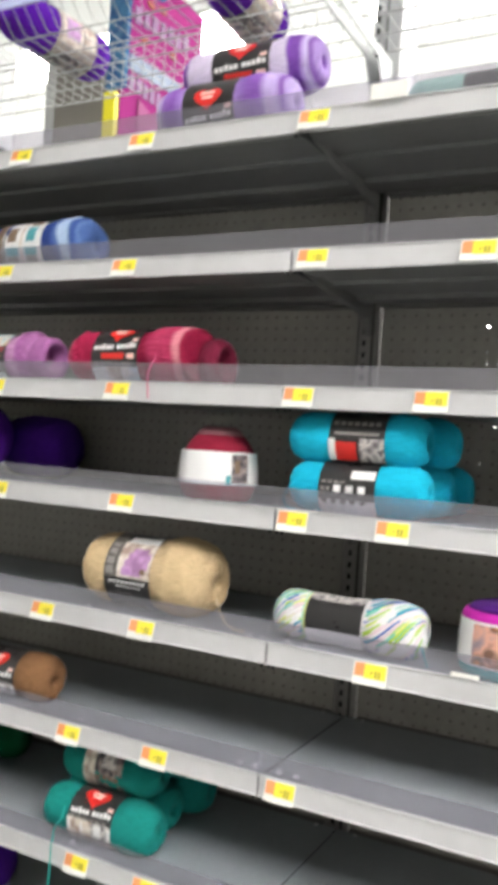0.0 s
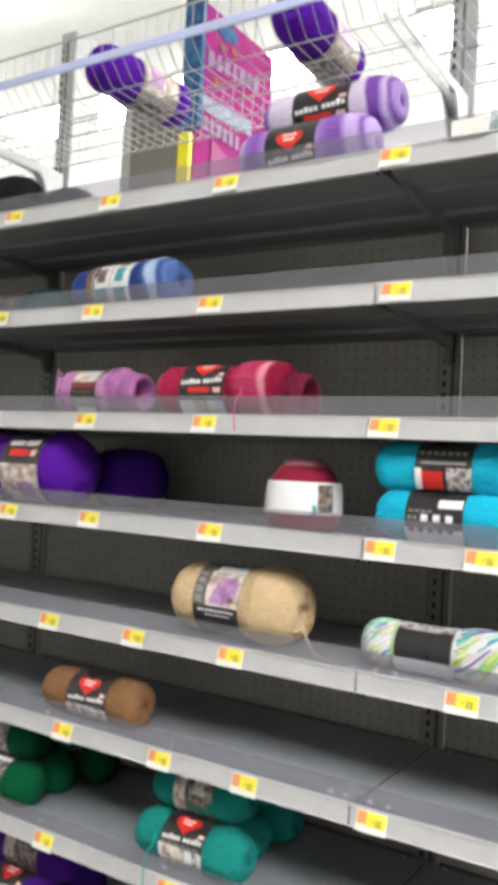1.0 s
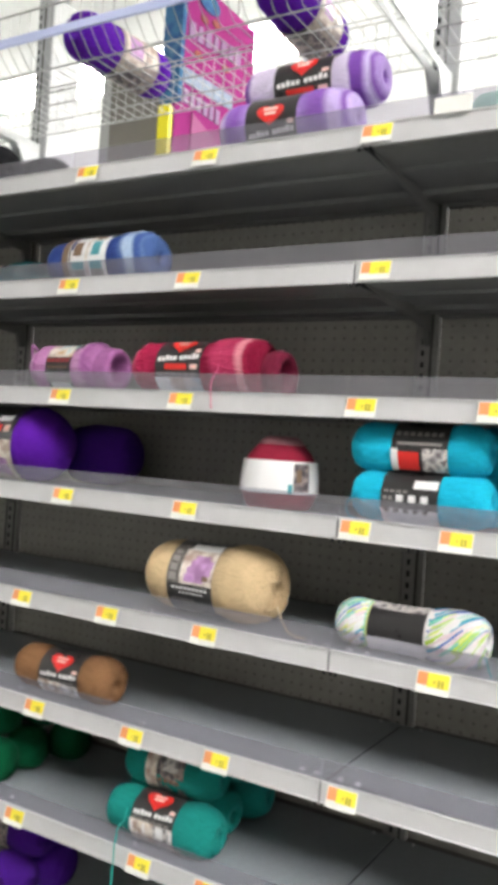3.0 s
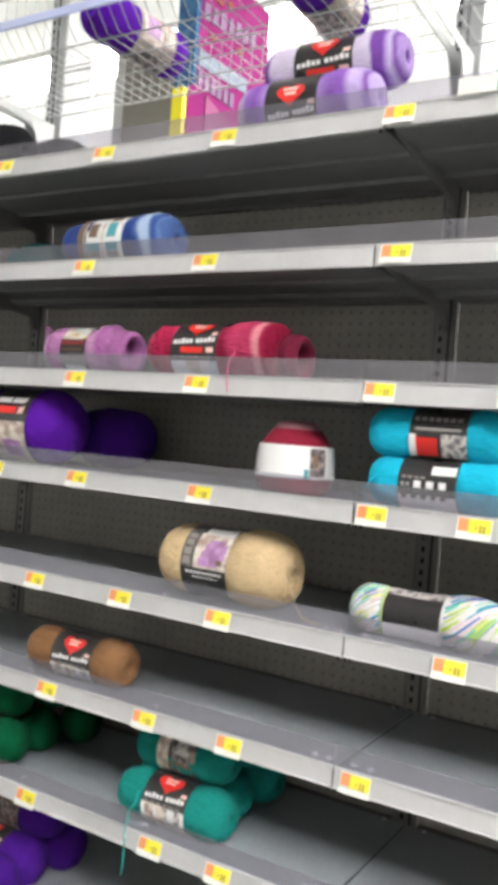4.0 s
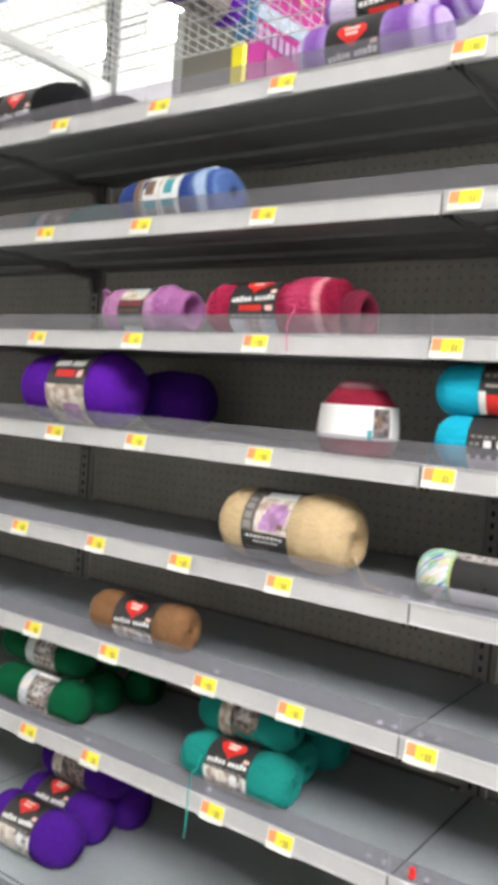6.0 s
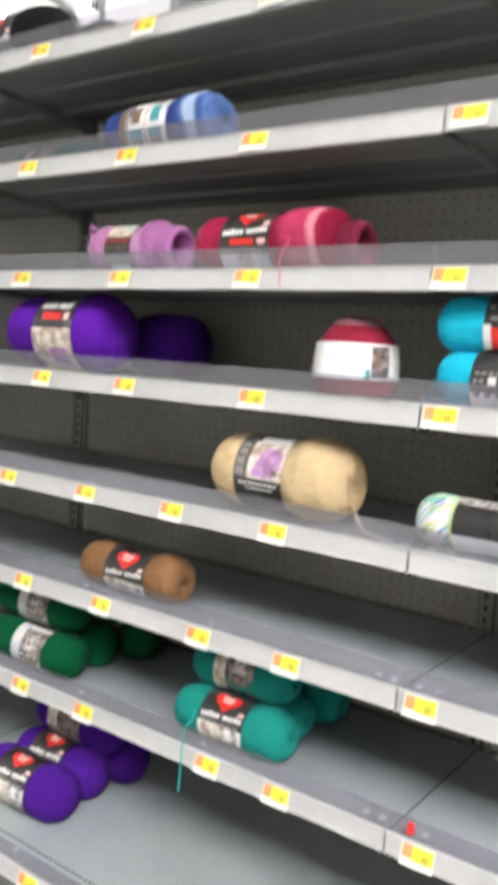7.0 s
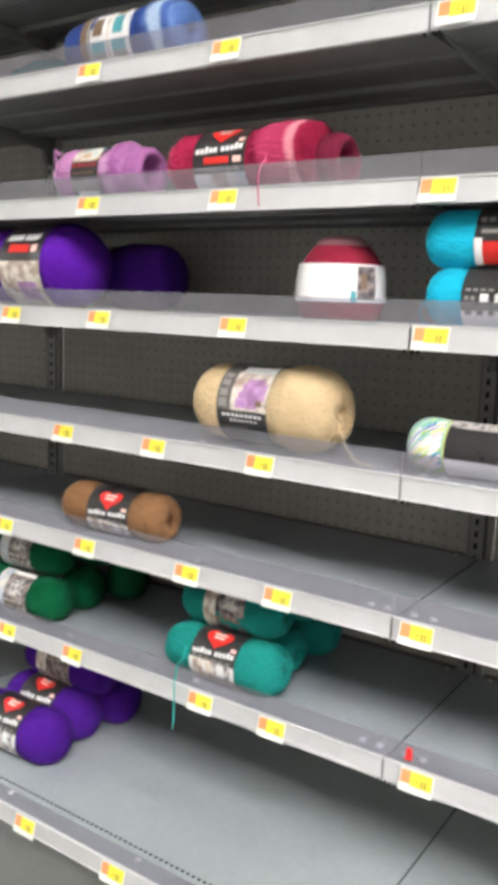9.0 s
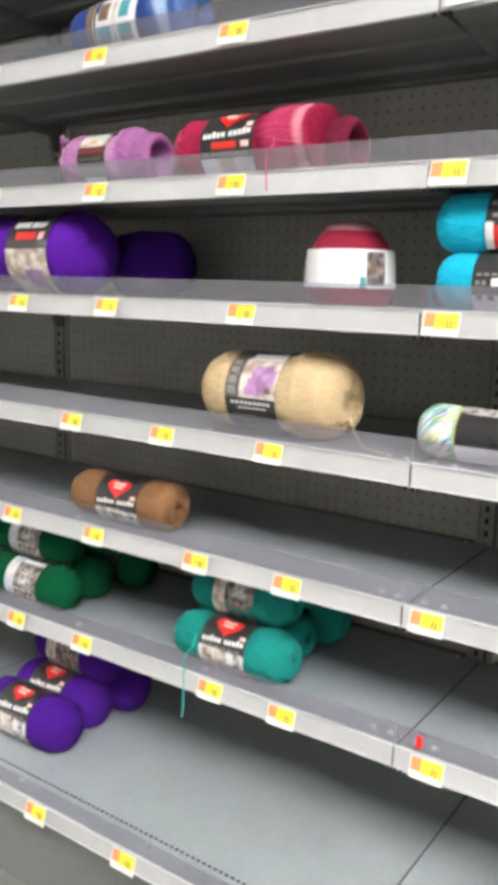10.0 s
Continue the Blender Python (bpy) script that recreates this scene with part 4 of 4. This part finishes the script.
# purple on the base deck
for y, k, dx, st in ((0.0, 0, 0.0, "logo"), (0.114, 0, -0.021, "logo"), (0.171, 1, -0.014, "dim"), (0.228, 0, 0.0, "plain")):
    skein("deep purple yarn skein with black band and red heart", "purple skeins", Y_PURPLE, -1.016 + dx, -0.753 + dx, y, TOP[0] + 0.058 + 0.095 * k, 0.061, st, 45 if k else 24, (0.27, 0.69), 0.95, 0.95, seed=40 + y * 30, hole=0.06)

# lilac on the top shelf
skein("lilac banded yarn skein with black band and red heart", "lilac skeins", Y_LILAC_A, -0.338, -0.044, 0.08, TOP[7] + 0.056, 0.058, "small", -38, (0.26, 0.64), 0.95, 0.95, seed=50, hole=0.16)
skein("pale lilac yarn skein with a purple stripe on a stack", "lilac skeins", Y_LILAC_B, -0.318, -0.020, 0.135, TOP[7] + 0.151, 0.054, "small", -18, (0.27, 0.69), 0.95, 0.95, seed=51, hole=0.16)
skein("lilac banded yarn skein behind in the stack", "lilac skeins", Y_LILAC_A, -0.40, -0.10, 0.195, TOP[7] + 0.054, 0.056, "plain", 0, seed=52)
skein("pale mint yarn skein lying behind the clear lip", "", Y_MINT, 0.16, 0.41, 0.11, TOP[7] + 0.037, 0.039, "plain", 0, (0.4, 0.7), 0.95, 0.95, seed=55)
skein("black yarn skein with black band and red heart", "", Y_BLACK, -1.27, -0.955, 0.08, TOP[7] + 0.06, 0.062, "logo", -26, (0.27, 0.66), 0.95, 0.95, seed=53)
skein("black yarn skein lying behind another", "", Y_BLACK, -1.22, -0.908, 0.225, TOP[7] + 0.064, 0.066, "plain", 0, (0.27, 0.66), 0.95, 0.95, seed=54)


# ---- cakes of yarn ----
def cake(label, x, y, z, r, h, bands, band_mat, extras):
    ck = thing("yarn_cake", (x, y, z), label, "yarn cake")
    turned = Matrix.Rotation(radians(-90), 4, "Y")
    for nm, pts, m in bands:
        bm = revolve(pts, 56, 0.02, x * 7)
        bmesh.ops.transform(bm, matrix=turned, verts=bm.verts)
        part(nm, bm, m, ck, "", True)
    for nm, za, zb, a0, a1, ra, rb, m in extras:
        bm = bmesh.new()
        n = max(6, int((a1 - a0) / 6))
        rows = []
        for zz, rr in ((za, ra), ((za + zb) / 2, (ra + rb) / 2 + 0.001), (zb, rb)):
            rows.append([bm.verts.new((math.sin(radians(a0 + (a1 - a0) * k / n)) * rr, -math.cos(radians(a0 + (a1 - a0) * k / n)) * rr, zz)) for k in range(n + 1)])
        for a, b in zip(rows, rows[1:]):
            for k in range(n):
                bm.faces.new((a[k], a[k + 1], b[k + 1], b[k]))
        part(nm, bm, m, ck, "", True)
    return ck


cake("crimson yarn ball with a wide white paper band", -0.169, 0.09, TOP[4], 0.075, 0.134,
     [("wound_yarn", [(0.001, 0.02), (0.002, 0.060), (0.012, 0.068), (0.04, 0.075), (0.07, 0.074), (0.096, 0.067), (0.112, 0.057), (0.125, 0.046), (0.127, 0.03)], Y_CAKE_RED), ("pale_yarn", [(0.120, 0.036), (0.1255, 0.0455), (0.134, 0.039), (0.140, 0.032), (0.1415, 0.026), (0.139, 0.019), (0.121, 0.013), (0.106, 0.010)], Y_CAKE_PALE)], M_WHITE,
     [("paper_band", 0.034, 0.095, -180, 180, 0.0768, 0.0725, M_WHITE), ("picture", 0.038, 0.091, 48, 74, 0.0780, 0.0745, M_PIC_DARK), ("teal_bar", 0.034, 0.052, 40, 47, 0.0776, 0.0772, M_TEALPRINT), ("brown_bar", 0.056, 0.080, 52, 60, 0.0782, 0.0768, M_BROWNPRINT), ("print_bar", 0.036, 0.05, -62, -46, 0.0776, 0.0774, M_GREYPRINT), ("print_bar", 0.056, 0.066, -62, -44, 0.0774, 0.0768, M_GREYPRINT) ])
cake("striped aqua, magenta and plum yarn cake with picture band", 0.385, 0.085, TOP[3], 0.074, 0.118,
     [("aqua_yarn", [(0.001, 0.02), (0.002, 0.064), (0.010, 0.072), (0.03, 0.074), (0.032, 0.06)], Y_CAKE_TEAL), ("magenta_yarn", [(0.03, 0.06), (0.032, 0.073), (0.095, 0.071), (0.105, 0.066), (0.107, 0.05)], Y_CAKE_MAGENTA), ("plum_yarn", [(0.100, 0.05), (0.106, 0.062), (0.114, 0.054), (0.118, 0.036), (0.117, 0.012), (0.10, 0.008)], Y_CAKE_PURPLE)], M_WHITE,
     [("paper_band", 0.022, 0.092, -180, 180, 0.0752, 0.0728, M_WHITE), ("picture", 0.026, 0.088, -32, 12, 0.0768, 0.0742, M_PIC_ORANGE), ("picture", 0.026, 0.088, 30, 70, 0.0768, 0.0742, M_PIC_TEAL)])


# ---- wire baskets above the top shelf ----
BZ, B0, B1 = 2.188, 0.0, 0.385


def basket(x0, x1):
    bk = thing("wire_basket", (0, 0, 0), "grey wire basket tray on steel brackets", "wire basket", "wire baskets")
    n = int((x1 - x0) / 0.0305)
    mesh = None
    for k in range(n + 1):
        x = x0 + (x1 - x0) * k / n
        if mesh is None:
            bm = tube(bmesh.new(), [(0, B0, BZ + 0.11), (0, B0, BZ + 0.040), (0, B0 + 0.002, BZ + 0.036), (0, B0 + 0.036, BZ + 0.002), (0, B0 + 0.04, BZ), (0, B1 - 0.02, BZ), (0, B1 - 0.005, BZ + 0.008), (0, B1, BZ + 0.022), (0, B1, BZ + 0.13)], 0.0011, 6)
            mesh = mesh_of("cross_wire", bm, M_WIRE, True)
        ob = new("cross_wire", mesh)
        ob.parent, ob.location = bk, (x, 0, 0)
    for y, z, r in ((B0 - 0.003, BZ + 0.11, 0.0025), (B1 + 0.003, BZ + 0.13, 0.0025), (B0 + 0.05, BZ - 0.003, 0.0016), (B0 + 0.13, BZ - 0.003, 0.0016), (B0 + 0.21, BZ - 0.003, 0.0016), (B0 + 0.29, BZ - 0.003, 0.0016), (B1 - 0.02, BZ - 0.003, 0.0016)):
        part("long_wire", tube(bmesh.new(), [(x0, y, z), ((x0 + x1) / 2, y, z), (x1, y, z)], r, 6), M_WIRE, bk, "", True)
    strip = bmesh.new()
    box(strip, x0, x1, B0 - 0.010, B0 - 0.004, BZ + 0.036, BZ + 0.056, 0.001)
    part("ticket_strip", strip, M_STRIP, bk, "pale blue plastic ticket strip")
    for x in (x0 + 0.008, x1 - 0.011):
        part("bracket", prism([(B0 + 0.012, BZ - 0.006), (0.34, BZ - 0.006), (BACK - 0.021, BZ - 0.006), (BACK - 0.021, 2.035), (0.390, 2.035), (0.335, 2.140), (0.318, 2.160), (0.05, 2.168), (B0 + 0.012, BZ - 0.014)], x, x + 0.003), M_POST, bk, "pale steel cantilever bracket")
    return bk


for bay in (-2 * BAY, -BAY, 0.0):
    basket(bay + 0.004, bay + BAY - 0.004)


def basket_skein(x, yaw, seed):
    L, r = 0.295, 0.058
    sk = skein("purple yarn skein with picture band lying in a wire basket", "basket skeins", Y_VIOLET, x - L / 2, x + L / 2, 0.17, BZ + r + 0.001, r, "basket", 0, (0.36, 0.76), 0.95, 0.95, yaw=90 + yaw, seed=seed, hole=0.08)
    return sk


basket_skein(-0.718, -5, 60)
basket_skein(-0.230, 3, 61)

# ---- display and sign behind the shelving ----
def aisle_sign():
    m_mag = print_mat("sign_magenta", [(0.2, (0.27, 0.022, 0.155)), (0.5, (0.33, 0.030, 0.19)), (0.8, (0.29, 0.026, 0.17))], 6, 0.9)
    m_mag.node_tree.nodes["Principled BSDF"].inputs["Specular IOR Level"].default_value = 0.1
    m_blue = print_mat("sign_blue", [(0.2, (0.05, 0.13, 0.28)), (0.45, (0.075, 0.19, 0.33)), (0.6, (0.04, 0.10, 0.25)), (0.8, (0.11, 0.22, 0.35))], 14, 0.95)
    m_blue.node_tree.nodes["Principled BSDF"].inputs["Specular IOR Level"].default_value = 0.05
    m_sky = print_mat("sign_pale_blue", [(0.2, (0.24, 0.29, 0.40)), (0.5, (0.31, 0.36, 0.45)), (0.8, (0.20, 0.26, 0.38))], 14, 0.9)
    m_taupe = worn("board_taupe", (0.20, 0.185, 0.16), 0.6, 0, 0.1)
    m_pink = mat("sign_pink", (0.34, 0.075, 0.21), 0.8)
    m_pale = mat("sign_pale", (0.34, 0.22, 0.36), 0.95, 0, 0.05)
    sg = thing("aisle_sign", (-1.55, 1.5, 0), "tall magenta display board with blue edge and pale lettering bars", "sign")
    part("post", boxed(-0.43, -0.36, 0.02, 0.1, 0.0, 2.98), M_POST, sg)
    part("front_board", boxed(-0.36, -0.07, 0.0, 0.02, 0.0, 2.96), m_taupe, sg, "taupe board")
    part("side_board", boxed(-0.03, -0.005, 0.0, 0.605, 1.8, 3.36), m_mag, sg, "magenta printed board")
    part("blue_edge", boxed(-0.065, 0.03, -0.03, -0.004, 2.78, 3.9), m_blue, sg, "blue printed edge strip")
    part("yellow_edge", boxed(-0.068, -0.01, -0.03, -0.004, 2.3, 2.765), mat("edge_yellow", (0.90, 0.80, 0.02), 0.5), sg, "yellow edge strip")
    m_ochre = mat("sign_ochre", (0.36, 0.13, 0.10), 0.9, 0, 0.05)

    def slab(name, corners, m):
        part(name, prism(corners, -0.004, 0.001), m, sg)
    for k in range(7):
        y, z = 0.062 + 0.062 * k, 3.09 + 0.007 * k
        slab("print_bar", [(y, z), (y + 0.046, z + 0.005), (y + (0.046, 0.036)[k % 2], z + 0.078), (y + (0.0, 0.01)[k % 2], z + 0.072)], m_pale)
    for k in range(5):
        y, z = 0.045 + 0.078 * k, 2.888 + 0.0045 * k
        slab("blue_patch", [(y, z), (y + 0.076, z + 0.0045), (y + 0.076, z + 0.071), (y, z + 0.066)], m_sky)
    for k in range(6):
        y = 0.05 + 0.05 * k
        slab("print_bar", [(y, 2.805), (y + 0.034, 2.805), (y + 0.034, 2.868), (y, 2.868)], m_pale)
    slab("blue_oval", [(0.2 + 0.085 * math.cos(k * math.tau / 14), 3.30 + 0.042 * math.sin(k * math.tau / 14)) for k in range(14)], m_blue)
    for y, z in ((0.17, 3.215), (0.26, 3.235), (0.14, 3.045), (0.36, 3.075)):
        slab("ochre_spot", [(y + 0.03 * math.cos(k * math.tau / 8), z + 0.017 * math.sin(k * math.tau / 8)) for k in range(8)], m_ochre)
    slab("pink_patch", [(0.12, 2.5), (0.40, 2.5), (0.40, 2.70), (0.12, 2.785)], m_pink)


aisle_sign()


# ---- small things ----
def clip():
    c = thing("shelf_clip", (0.043, 0.005, TOP[1] + 0.016), "small red plastic clip on the clear lip", "clip")
    bm = bmesh.new()
    box(bm, -0.005, 0.005, -0.0045, 0.0035, 0.0, 0.018, 0.0015)
    part("body", bm, mat("clip_red", (0.80, 0.03, 0.03), 0.35), c)
    part("tab", boxed(-0.006, 0.006, -0.0055, 0.0045, -0.001, 0.003), M_RED, c)


clip()


def card():
    c = thing("paper_card", (0.16, -0.006, TOP[7]), "blank white paper card on the lip", "card")
    part("sheet", boxed(-0.032, 0.032, -0.0012, 0.0, 0.002, 0.03), M_PAPER, c)
    part("fold", boxed(-0.032, 0.032, -0.0025, -0.0012, 0.002, 0.008), M_PAPER, c)


card()


def slip():
    c = thing("paper_slip", (0.342, -0.004, TOP[3] + 0.001), "narrow pale paper slip caught on the lip", "paper slip")
    part("sheet", boxed(-0.022, 0.022, -0.001, 0.0, 0.006, 0.013), M_PAPER, c)
    part("fold", boxed(-0.022, 0.022, -0.002, -0.001, 0.006, 0.0085), M_PAPER, c)


slip()
